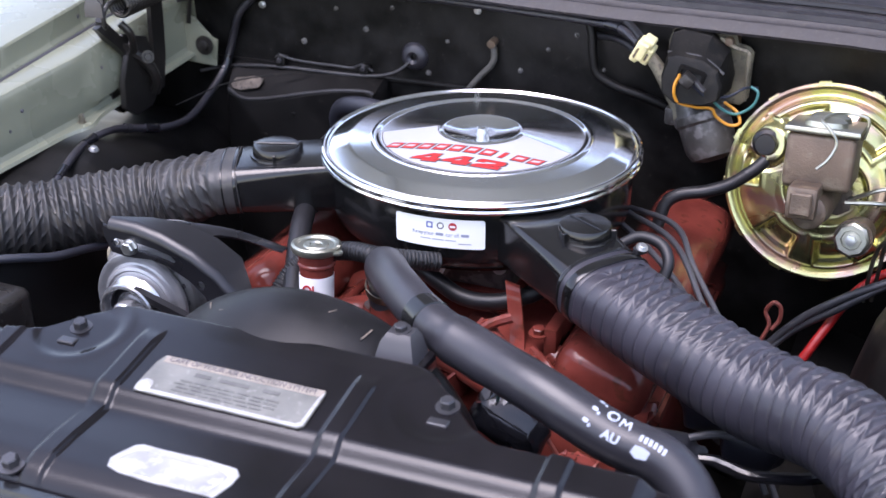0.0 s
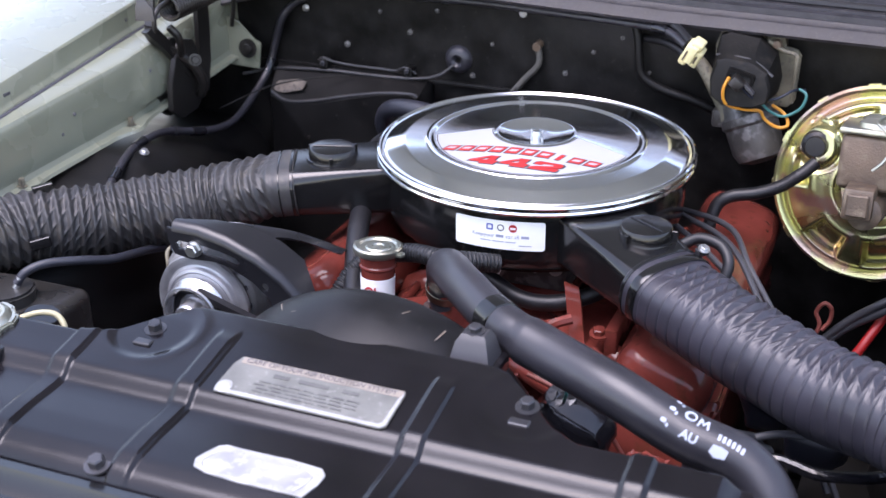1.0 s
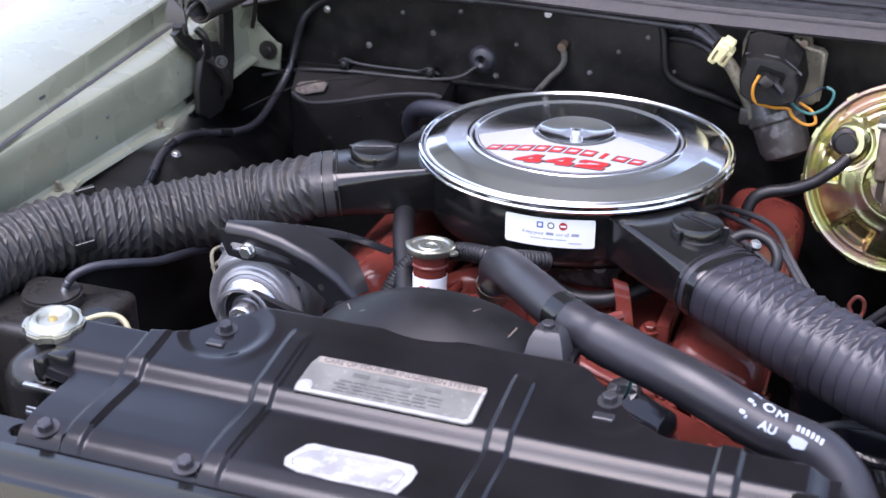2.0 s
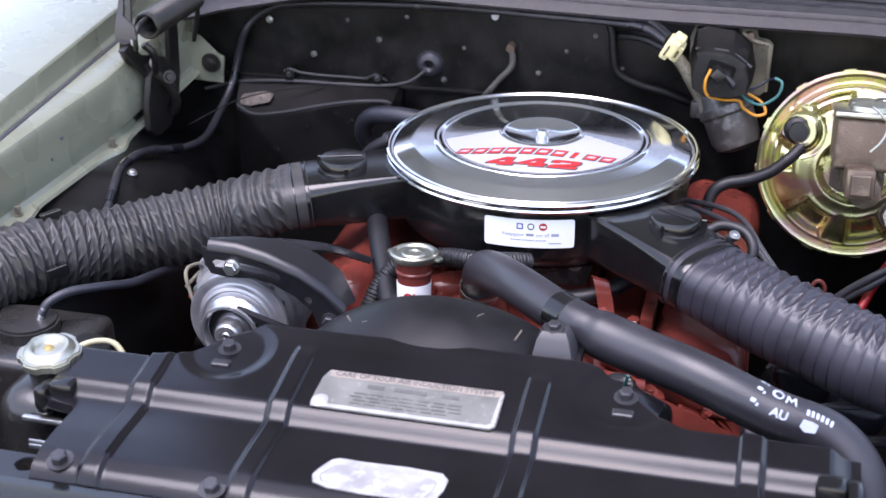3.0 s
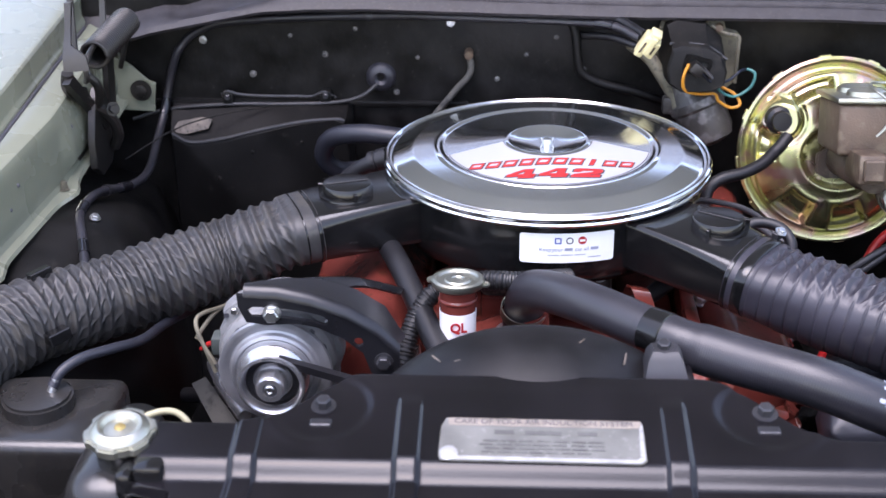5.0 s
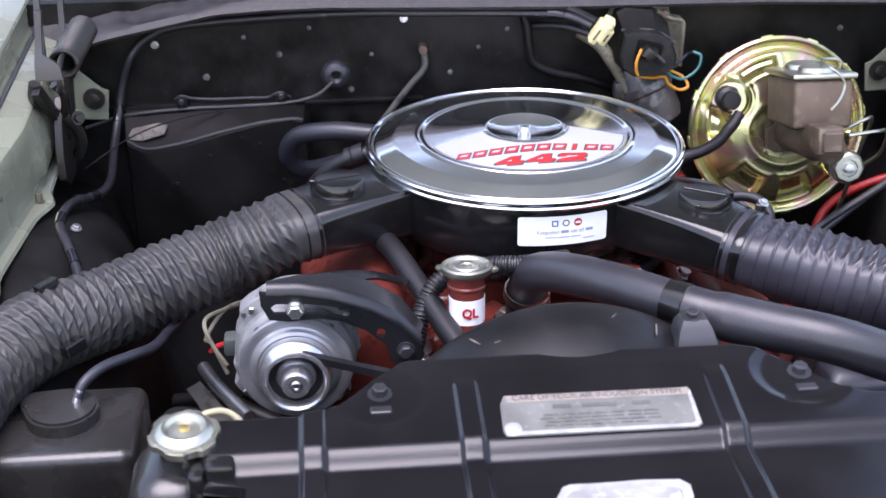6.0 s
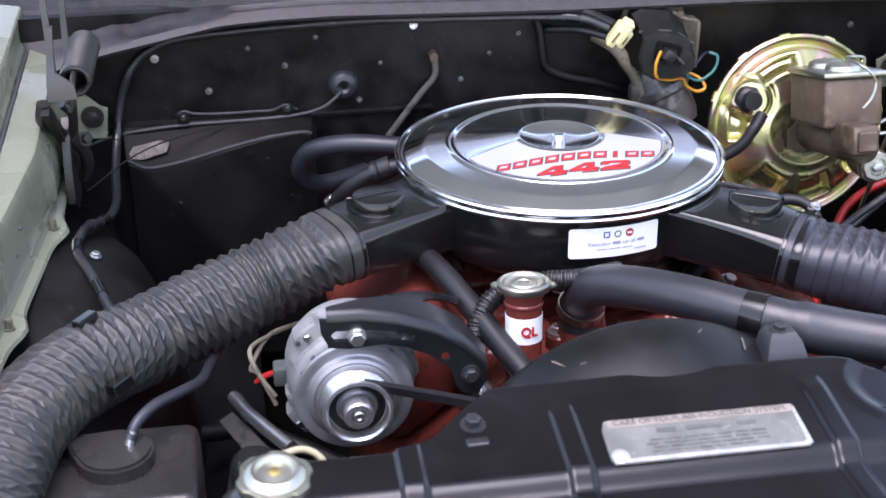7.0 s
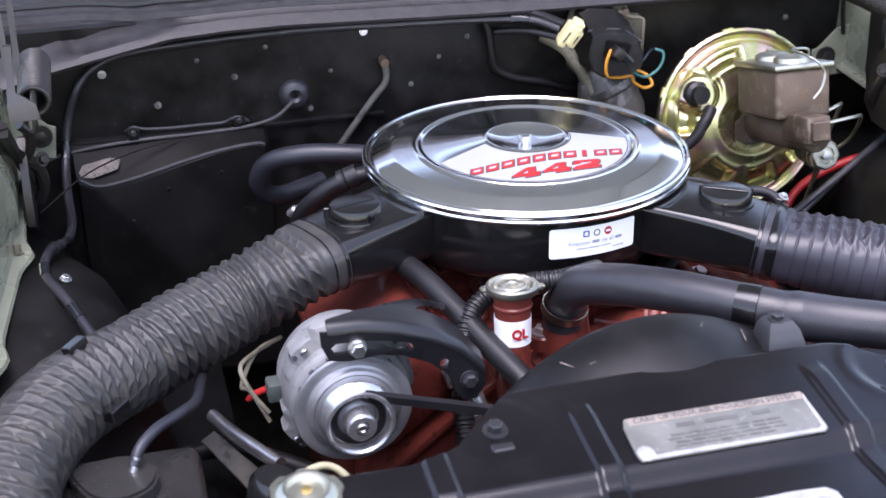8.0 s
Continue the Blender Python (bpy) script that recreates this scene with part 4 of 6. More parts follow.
# the maker's mark and number: plain printed shapes
under(part("print_mark", slab(arc(0, 0, 0.0056, 20, 330, 20), 0.0007, on_hose(0.2885, 6), holes=(arc(0.0005, 0, 0.0036, 30, 320, 16),)), M_print, hose))
under(part("print_mark", slab([(-0.0065, -0.0055), (-0.0045, -0.0055), (-0.003, 0.002), (0, -0.003), (0.003, 0.002), (0.0045, -0.0055), (0.0065, -0.0055), (0.005, 0.0060), (0.003, 0.0060), (0, 0.001), (-0.003, 0.0060), (-0.005, 0.0060)], 0.0007, on_hose(0.3010, 12) @ Matrix.Scale(0.82, 4)), M_print, hose))
for k in range(6):
    under(part("print_bar", slab(rounded(0.0028, 0.0062, 0.0008, 2), 0.0007, on_hose(0.3165 + 0.0038 * k, 28 + 0.8 * k)), M_print, hose))
under(part("lettering", words("AU", 0.0108, on_hose(0.2945, 54, 0.0227), 0.0003, 0, 1.05, 0.0004), M_print, hose))
under(part("print_patch", slab([(-0.0075, -0.002), (-0.002, -0.0055), (0.007, -0.0035), (0.008, 0.004), (0.002, 0.0055), (-0.006, 0.005)], 0.0007, on_hose(0.3195, 60)), M_print, hose))

# ---- alternator ----
alt = thing("alternator", "bare aluminium alternator with a bright steel pulley", "alternator", at=(-0.276, -0.27, 0.83))
AM = Matrix.Translation((-0.276, -0.27, 0.830)) @ Matrix.Rotation(radians(90), 4, "X")
PM = Matrix.Translation((-0.276, -0.27, 0.827)) @ Matrix.Rotation(radians(90), 4, "X")
under(part("rear_body", lathe([(0.0, -0.046), (0.046, -0.046), (0.057, -0.040), (0.062, -0.028), (0.0635, -0.006), (0.062, -0.003), (0.0, -0.003)], 72, AM), M_alu, alt))
front_body = lathe([(0.0, -0.002), (0.062, -0.002), (0.0655, 0.001), (0.066, 0.018), (0.0645, 0.024), (0.060, 0.027), (0.0585, 0.034), (0.055, 0.038), (0.050, 0.040), (0.0, 0.042)], 144)
for v in front_body.verts:
    a = math.degrees(math.atan2(v.co.y, v.co.x)) % 360
    if v.co.z < 0.026 and math.hypot(v.co.x, v.co.y) > 0.05:
        grow = max(step(15, 10, abs(a - c)) for c in (38, 128, 218, 308))
        cut = max(step(17, 14, abs(a - c)) for c in (83, 173, 263, 353)) if v.co.z > 0 else 0
        v.co.x *= 1 + 0.12 * grow - 0.05 * cut
        v.co.y *= 1 + 0.12 * grow - 0.05 * cut
front_body.transform(AM)
under(part("front_body", front_body, M_alu, alt, angle=28))
for a in (38, 128, 218, 308):
    mm = AM @ Matrix.Rotation(radians(a), 4, "Z")
    under(part("through_bolt", lathe([(0, 0.030), (0.0030, 0.030), (0.0042, 0.029), (0.0042, 0.0255), (0, 0.0255)], 6, mm @ Matrix.Translation((0.067, 0, 0))), M_steel, alt))
    # dark plug in place of the shade inside a lug hole
    under(part("hole", lathe([(0, 0.0264), (0.0026, 0.0264), (0.0026, 0.0235), (0, 0.0235)], 12, mm @ Matrix.Rotation(radians(9), 4, "Z") @ Matrix.Translation((0.0685, 0, 0.0002))), M_ink_and_shade, alt))
for k in range(16):
    mm = AM @ Matrix.Rotation(radians(22.5 * k), 4, "Z")
    # dark blocks paint the shade inside the vents
    under(part("vent_slot", box(0.046, 0.0545, -0.0028, 0.0028, 0.036, 0.0412, 0.0008, 1, mm), M_ink_and_shade, alt))
under(part("fan", lathe([(0.012, 0.042), (0.046, 0.042), (0.0560, 0.044), (0.0575, 0.047), (0.0565, 0.0500), (0.0535, 0.0508), (0.0500, 0.0500), (0.0465, 0.0490), (0.0445, 0.0500), (0.0430, 0.0540), (0.0400, 0.0555), (0.0380, 0.0545), (0.036, 0.0555), (0.012, 0.0555)], 96, PM), M_brushed, alt))
pul = under(part("pulley", lathe([(0.012, 0.057), (0.034, 0.058), (0.0360, 0.0600), (0.0350, 0.0625), (0.027, 0.0690), (0.0320, 0.0755), (0.0338, 0.0775), (0.0330, 0.0800), (0.0305, 0.0805), (0.0285, 0.0785), (0.0275, 0.0700), (0.0260, 0.0640), (0.016, 0.0630), (0.0, 0.0630)], 96, PM), M_bright, alt))
under(part("hub_face", lathe([(0.0268, 0.0690), (0.0262, 0.0650), (0.0200, 0.0648), (0.0, 0.0648)], 48, PM), M_blackbolt, pul))
under(part("washer", lathe([(0, 0.0640), (0.0195, 0.0640), (0.0200, 0.0670), (0.0185, 0.0685), (0, 0.0685)], 40, PM), M_bright, pul))
under(part("nut", lathe([(0.0, 0.0680), (0.0160, 0.0680), (0.0162, 0.0700), (0.0150, 0.0720), (0.0148, 0.0830), (0.0142, 0.0852), (0.0128, 0.0866), (0.0075, 0.0868), (0.0066, 0.0845), (0, 0.0845)], 14, PM), M_bright, pul))
under(part("shaft", lathe([(0.0, 0.0868), (0.002, 0.0868), (0.0028, 0.0880), (0.0046, 0.0880), (0.0056, 0.0868), (0.0056, 0.080), (0, 0.08)], 24, PM), M_steel, pul))
under(part("terminal_block", box(-0.351, -0.334, -0.272, -0.250, 0.816, 0.836, 0.003), M_teal_grey, alt))
belt = tagged(part("drive_belt", loft([[(-0.268, -0.336, 0.856), (-0.268, -0.345, 0.856), (-0.268, -0.345, 0.849), (-0.268, -0.336, 0.849)],
                                       [(-0.160, -0.341, 0.826), (-0.160, -0.350, 0.826), (-0.160, -0.350, 0.817), (-0.160, -0.341, 0.817)],
                                       [(-0.02, -0.341, 0.78), (-0.02, -0.350, 0.78), (-0.02, -0.350, 0.77), (-0.02, -0.341, 0.77)]], True, True), M_rubber), "black rubber drive belt on the alternator pulley", "belt")

brk = thing("alternator_bracket", "black pressed-steel alternator bracket with a slot", "bracket", at=(-0.22, -0.33, 0.9))
BO = [(-0.307, 0.920), (-0.306, 0.905), (-0.299, 0.889), (-0.280, 0.886), (-0.250, 0.888), (-0.230, 0.884), (-0.205, 0.872), (-0.186, 0.856), (-0.179, 0.835), (-0.172, 0.826), (-0.158, 0.825), (-0.149, 0.840), (-0.151, 0.855), (-0.172, 0.878), (-0.203, 0.896), (-0.237, 0.909), (-0.268, 0.916), (-0.292, 0.918)]
xz = Matrix.Translation((0, -0.332, 0)) @ Matrix.Rotation(radians(90), 4, "X")
hole_slot = [(-0.297, 0.902), (-0.294, 0.8965), (-0.262, 0.8955), (-0.240, 0.8925), (-0.222, 0.888), (-0.219, 0.892), (-0.224, 0.897), (-0.242, 0.9015), (-0.262, 0.9045), (-0.292, 0.906)]
under(part("arm", slab(BO, 0.004, xz, 0.0008, holes=(hole_slot, arc(-0.190, 0.869, 0.0045, 0, 330, 11))), M_satin, brk))
top = [(-0.300, 0.926), (-0.268, 0.925), (-0.236, 0.918), (-0.200, 0.904), (-0.172, 0.886), (-0.150, 0.862)]
rings = []
for (x, z), d in zip(top, (0.018, 0.032, 0.045, 0.05, 0.05, 0.03)):
    rings.append([(x, -0.333 + 0.011 * (1 - math.cos(radians(b))), z - 0.010 + 0.011 * math.sin(radians(b))) for b in range(0, 91, 15)] + [(x + 0.004, -0.332 + max(d, 0.020), z - 0.003)])
under(part("flange", solid(loft(rings), 0.003), M_satin, brk, angle=50))
tl = curve([(-0.262, -0.300, 0.920), (-0.232, -0.275, 0.911), (-0.195, -0.241, 0.893), (-0.154, -0.203, 0.862)], 6)
tr = curve([(-0.205, -0.284, 0.9025), (-0.200, -0.270, 0.899), (-0.184, -0.247, 0.886), (-0.157, -0.214, 0.860)], 6)
under(part("tongue", solid(loft([[p + (q - p) * f + Vector((0, 0, 0.002 * math.sin(math.pi * f))) for f in (0, 0.3, 0.7, 1)] for p, q in zip(tl, tr)]), 0.003), M_satin, brk, angle=50))
under(bolt("bolt", (-0.273, -0.332, 0.900), (0, -1, 0), 0.0075, M_steel, brk, 1.2, 0.008))
under(bolt("bolt", (-0.166, -0.332, 0.848), (0, -1, 0), 0.0072, M_blackbolt, brk, 1.3, 0.006))
under(part("stay", pipe([(-0.165, -0.328, 0.845), (-0.16, -0.29, 0.80), (-0.15, -0.25, 0.72)], 0.006), M_satin, brk))

# ---- oil filler ----
oil = thing("oil_filler_tube", "red filler tube with a silver twist cap and a white label", "filler tube", at=(-0.095, -0.25, 0.74))
OM = Matrix.Translation((-0.096, -0.258, 0.742)) @ Matrix.Rotation(radians(-4), 4, "X")
under(part("tube", lathe([(0, 0), (0.0180, 0), (0.0185, 0.124), (0.0190, 0.131), (0.0205, 0.1325), (0.0205, 0.1345), (0.0192, 0.136), (0.0196, 0.148), (0.0, 0.148)], 48, OM), M_red, oil))
cap = under(part("cap", lathe([(0, 0.146), (0.020, 0.146), (0.0235, 0.147), (0.0265, 0.149), (0.0275, 0.152), (0.0270, 0.1555), (0.0245, 0.1570), (0.0215, 0.1565), (0.0195, 0.1545), (0.0140, 0.1540), (0.0125, 0.1555), (0.007, 0.1558), (0.006, 0.1545), (0.0035, 0.1550), (0, 0.1555)], 56, OM), M_zinc, oil))
for a in (165, -8):
    under(part("ear", slab([(0.022, -0.008), (0.0315, -0.0045), (0.0335, 0.0), (0.0315, 0.0045), (0.022, 0.008)], 0.004, OM @ Matrix.Rotation(radians(a), 4, "Z") @ Matrix.Translation((0, 0, 0.1530)), 0.001), M_zinc, cap))
lab = under(part("label", lathe([(0.0186, 0.094), (0.01885, 0.094), (0.0191, 0.122), (0.0187, 0.122)], 48, OM, close=True), M_white, oil, "white label"))
a = radians(-86)
under(part("lettering", words("QL", 0.0138, OM @ Matrix.Translation((0.0193 * math.cos(a), 0.0193 * math.sin(a), 0.1080)) @ Matrix.Rotation(a + math.pi / 2, 4, "Z") @ Matrix.Rotation(math.pi / 2, 4, "X"), 0.0006, 0, 0.95, 0.0004), M_ink_red, lab))

# ---- pipes by the filler ----
tagged(part("crankcase_pipe", pipe([(-0.185, -0.095, 0.872), (-0.160, -0.165, 0.866), (-0.125, -0.25, 0.838), (-0.090, -0.33, 0.805), (-0.075, -0.37, 0.76)], 0.0125, 20), M_rubber), "bent black breather pipe beside the filler tube", "pipe")


def loom(line, r, label):
    pts, ln = resample(curve(line, 12), 260)
    o = part("wire_loom", sweep(pts, lambda i, s, a: r + 0.0013 * (1 if (s / 0.0044) % 1 < 0.55 else 0), 18), M_loom, angle=20)
    return tagged(o, label, "wire loom")


loom([(0.02, -0.185, 0.868), (-0.03, -0.222, 0.882), (-0.075, -0.215, 0.878), (-0.125, -0.218, 0.862), (-0.150, -0.25, 0.82), (-0.16, -0.30, 0.75)], 0.0095, "black corrugated wire loom behind the filler tube")

# ---- brake booster and master cylinder ----
boost = thing("brake_booster", "round gold zinc-plated brake booster on the firewall", "brake booster", at=(0.366, 0.25, 0.875))
BM = Matrix.Translation((0.380, 0.205, 0.867)) @ Matrix.Rotation(radians(-12), 4, "X") @ Matrix.Rotation(radians(90), 4, "X") @ Matrix.Diagonal((0.915, 0.915, 0.9, 1))
under(part("rear_shell", lathe([(0.0, -0.095), (0.05, -0.095), (0.06, -0.06), (0.105, -0.05), (0.120, -0.03), (0.124, 0.0), (0.132, 0.002), (0.132, 0.008), (0.0, 0.008)], 96, BM), M_gold, boost))


# pressed pockets: middle and half width in degrees, inner and outer radius, depth
POCKETS = ((112, 17, 0.090, 0.106, 0.014), (174, 12, 0.086, 0.108, 0.016), (237, 14, 0.078, 0.114, 0.020), (284, 14, 0.076, 0.114, 0.020), (54, 15, 0.074, 0.104, 0.016), (8, 14, 0.084, 0.108, 0.014), (330, 13, 0.084, 0.110, 0.014))


def face_z(r, a):
    """Relief of the pressed front shell: a flat-topped dome, deep pockets with rolled lips, a boss for the valve and a sunk middle."""
    z = 0.010 + 0.034 * (1 - (r / 0.124) ** 4.5)
    x, y = r * math.cos(a), r * math.sin(a)
    for mid, half, r0, r1, deep in POCKETS:
        d = abs((a - radians(mid) + math.pi) % (2 * math.pi) - math.pi)
        inside = min((radians(half) - d) * r, r - r0, r1 - r)
        z += 0.0012 * math.exp(-((inside + 0.005) / 0.004) ** 2) - deep * step(-0.003, 0.006, inside)
    b = math.hypot(x + 0.080, y - 0.046)
    z += 0.004 * step(0.030, 0.022, b) - 0.004 * math.exp(-((b - 0.033) / 0.004) ** 2)
    m = math.hypot(x - 0.004, (y + 0.004) * 1.15)
    z += 0.0015 * math.exp(-((m - 0.058) / 0.006) ** 2) - 0.009 * step(0.056, 0.045, m)
    z -= 0.003 * math.exp(-((r - 0.117) / 0.0025) ** 2)
    return z


rings = []
for r in list(np.linspace(0.0, 0.118, 90)) + [0.121, 0.124]:
    r = float(r)
    rings.append([(r * math.cos(2 * math.pi * k / 240), r * math.sin(2 * math.pi * k / 240), face_z(r, 2 * math.pi * k / 240) if r < 0.12 else (0.012 if r < 0.123 else 0.008)) for k in range(240)])
bm = loft(rings, True)
bmesh.ops.remove_doubles(bm, verts=bm.verts[:], dist=1e-5)
bm.transform(BM)
shell = under(part("front_shell", bm, M_gold, boost, angle=60))
under(part("rim", lathe([(0.122, 0.004), (0.1325, 0.002), (0.1345, 0.006), (0.1345, 0.013), (0.131, 0.016), (0.126, 0.015), (0.122, 0.011)], 96, BM, close=True), M_gold, boost))
for a in range(8, 360, 30):
    under(part("crimp", box(0.130, 0.137, -0.009, 0.009, 0.004, 0.013, 0.0015, 1, BM @ Matrix.Rotation(radians(a), 4, "Z")), M_gold, boost))
under(part("valve", lathe([(0, 0.050), (0.013, 0.0495), (0.0142, 0.047), (0.0142, 0.040), (0.019, 0.036), (0.021, 0.026), (0, 0.022)], 32, BM @ Matrix.Translation((-0.081, 0.046, 0.002))), M_rubber, boost))
under(part("valve_nozzle", pipe([(0.311, 0.150, 0.905), (0.300, 0.140, 0.895), (0.290, 0.133, 0.888)], 0.008), M_rubber, boost))
for x, y in ((-0.046, 0.006), (0.045, 0.006)):
    under(bolt("stud_nut", tuple(BM @ Vector((x, y, 0.034))), tuple(BM.to_3x3() @ Vector((0, 0, 1))), 0.0065, M_gold, boost))
tagged(part("vacuum_hose", pipe([(0.292, 0.134, 0.889), (0.275, 0.118, 0.880), (0.250, 0.104, 0.873), (0.222, 0.096, 0.868), (0.206, 0.090, 0.856), (0.200, 0.080, 0.83)], 0.0078, 18), M_rubber), "black rubber vacuum hose to the booster", "hose")

mc = thing("master_cylinder", "rusty brown cast-iron brake master cylinder with a steel lid", "master cylinder", at=(0.386, 0.09, 0.9))
MM = Matrix.Translation((0.383, 0.150, 0.934)) @ Matrix.Rotation(radians(-13), 4, "X") @ Matrix.Diagonal((0.92, 0.92, 0.92, 1))
under(part("reservoir", box(-0.041, 0.041, -0.118, 0.0, -0.040, 0.028, 0.007, 3, MM), M_iron, mc))
under(part("bore", lathe([(0, -0.03), (0.024, -0.03), (0.024, 0.10), (0.0205, 0.105), (0.0205, 0.150), (0.016, 0.153), (0, 0.153)], 32, MM @ Matrix.Translation((0.0, 0, -0.062)) @ Matrix.Rotation(radians(90), 4, "X")), M_iron, mc))
under(part("boss", box(-0.026, 0.010, -0.172, -0.100, -0.068, -0.030, 0.004, 2, MM), M_iron, mc))
under(part("boss_face", box(-0.021, 0.005, -0.180, -0.170, -0.063, -0.036, 0.002, 1, MM), M_iron, mc))
nut_m = axis_to((0.430, 0.062, 0.860), (-0.10, -1, 0.22))
under(part("valve_body", lathe([(0, -0.05), (0.017, -0.05), (0.020, -0.03), (0.022, 0.0), (0, 0.0)], 24, nut_m), M_iron, mc))
under(part("end_nut", lathe([(0, 0), (0.0205, 0), (0.0205, 0.010), (0.0175, 0.013), (0.012, 0.013), (0.011, 0.0105), (0, 0.0105)], 8, nut_m), M_zinc, mc))
under(part("line_nut", lathe([(0, 0.010), (0.0065, 0.010), (0.0065, 0.018), (0, 0.019)], 6, nut_m), M_steel, mc))
under(part("flange", slab([(-0.036, -0.022), (-0.022, -0.03), (0.022, -0.03), (0.036, -0.022), (0.036, 0.004), (0.022, 0.012), (-0.022, 0.012), (-0.036, 0.004)], 0.008, MM @ Matrix.Translation((0, 0.012, -0.060)) @ Matrix.Rotation(radians(90), 4, "X"), 0.002), M_iron, mc))
lidm = under(part("lid", box(-0.045, 0.045, -0.122, 0.004, 0.028, 0.036, 0.0025, 2, MM), M_zinc, mc))
under(part("lid_dome", joined(lathe([(0.026, 0.0), (0.025, 0.006), (0.018, 0.010), (0.0, 0.011)], 32, MM @ Matrix.Translation((0, -0.032, 0.036))),
                              lathe([(0.026, 0.0), (0.025, 0.006), (0.018, 0.010), (0.0, 0.011)], 32, MM @ Matrix.Translation((0, -0.086, 0.036)))), M_zinc, lidm))
under(part("bail_wire", sweep(curve([MM @ Vector((0.044, -0.045, 0.020)), MM @ Vector((0.046, -0.050, 0.046)), MM @ Vector((0.020, -0.055, 0.050)), MM @ Vector((0.004, -0.085, 0.050)), (0.382, 0.044, 1.003), (0.393, 0.033, 0.996), (0.401, 0.030, 0.982), (0.395, 0.024, 0.966), (0.384, 0.021, 0.954)], 8), 0.0018, 8), M_zinc, mc))
bp = under(part("brake_line", pipe([MM @ Vector(p) for p in ((0.038, -0.115, -0.05), (0.075, -0.12, -0.045), (0.098, -0.10, -0.05), (0.105, -0.06, -0.085), (0.08, -0.03, -0.12), (0.07, 0.02, -0.2))], 0.0026, 8), M_zinc, mc))
under(part("brake_line", pipe([MM @ Vector(p) for p in ((0.038, -0.06, -0.055), (0.078, -0.07, -0.035), (0.095, -0.05, -0.04), (0.09, -0.02, -0.09), (0.08, 0.03, -0.2))], 0.0026, 8), M_zinc, mc))

# ---- wiper motor ----
wm = thing("wiper_motor", "dusty black wiper motor with a silver casing on the firewall", "wiper motor", at=(0.21, 0.28, 0.97))
under(part("mounting_plate", slab([(0.155, 0.940), (0.153, 1.000), (0.158, 1.016), (0.168, 1.024), (0.205, 1.022), (0.216, 1.014), (0.222, 1.018), (0.240, 1.018), (0.244, 1.006), (0.258, 1.003), (0.264, 0.996), (0.262, 0.935), (0.252, 0.924), (0.165, 0.928)], 0.006, Matrix.Translation((0, 0.283, 0)) @ Matrix.Rotation(radians(90), 4, "X"), 0.0015), M_khaki, wm))
under(part("plate_rim", sweep(curve([(0.222, 0.274, 1.014), (0.242, 0.273, 1.003), (0.258, 0.272, 0.999), (0.260, 0.272, 0.985), (0.259, 0.272, 0.935)], 5), 0.0028, 10), M_khaki, wm))
under(part("bracket", box(0.224, 0.242, 0.285, 0.313, 0.93, 1.016, 0.003, 2), M_iron, wm))
front = [(0.163, 0.952), (0.160, 0.975), (0.166, 1.000), (0.178, 1.004), (0.212, 1.001), (0.232, 0.988), (0.239, 0.968), (0.236, 0.950), (0.218, 0.942), (0.180, 0.941)]
rings = [[(0.201 + (x - 0.201) * w, y + 0.5 * (z - 0.97) * f, 0.97 + (z - 0.97) * w + up * max(0, (z - 0.965) / 0.035)) for x, z in front]
         for y, w, up, f in ((0.276, 1.12, 0.014, 0), (0.262, 1.11, 0.014, 0), (0.257, 1.07, 0.013, 0.1), (0.224, 1.0, 0.001, 0.3), (0.216, 0.98, -0.002, 0.3), (0.213, 0.92, -0.005, 0.3))]
under(part("cover", loft(rings, True, True), M_dusty, wm, angle=28))
under(part("cover_ridge", sweep(curve([(0.164, 0.232, 1.001), (0.190, 0.229, 1.002), (0.214, 0.228, 0.998), (0.238, 0.226, 0.982)], 5), 0.0022, 8), M_line, wm))
SOCK = Matrix.Translation((0.199, 0.2125, 0.976)) @ Matrix.Rotation(radians(14), 4, "Y")
under(part("socket", slab(rounded(0.036, 0.026, 0.004, 3), 0.010, SOCK @ Matrix.Rotation(radians(90), 4, "X"), 0.001, holes=(rounded(0.026, 0.016, 0.002, 2),)), M_heater, wm))
under(part("plug", box(-0.010, 0.008, -0.016, 0.004, -0.009, 0.006, 0.003, 2, SOCK @ Matrix.Rotation(radians(25), 4, "Y")), M_spring, wm))
under(part("plug_rib", box(0.004, 0.024, -0.010, 0.002, 0.002, 0.006, 0.001, 1, SOCK @ Matrix.Rotation(radians(30), 4, "Y")), M_line, wm))
casing = lathe([(0, 0), (0.026, 0.0), (0.033, 0.006), (0.035, 0.030), (0.038, 0.034), (0.038, 0.044), (0.035, 0.048), (0.034, 0.080), (0.029, 0.092), (0.012, 0.098), (0, 0.098)], 40, axis_to((0.194, 0.272, 0.944), (0.40, -0.26, -0.87)))
under(part("casing", casing, M_dullalu, wm))
under(part("casing_lug", box(0.162, 0.186, 0.245, 0.262, 0.898, 0.922, 0.004, 2), M_dullalu, wm))
under(part("bolt", lathe([(0, 0.006), (0.005, 0.005), (0.007, 0), (0, 0)], 12, axis_to((0.233, 0.276, 1.010), (0, -1, 0))), M_iron, wm))
tagged(part("drain_hose", pipe([(0.118, 0.285, 0.985), (0.142, 0.266, 0.972), (0.160, 0.258, 0.948), (0.174, 0.254, 0.926), (0.182, 0.25, 0.908)], 0.0088, 16), M_khaki), "dust-grey rubber hose beside the wiper motor", "hose")
tagged(part("firewall_hose", pipe([(0.040, 0.300, 1.010), (0.046, 0.296, 0.990), (0.049, 0.294, 0.965), (0.056, 0.293, 0.940), (0.085, 0.292, 0.925), (0.125, 0.291, 0.916), (0.17, 0.294, 0.900)], 0.0062, 16), M_liner), "black hose bending along the firewall", "hose")
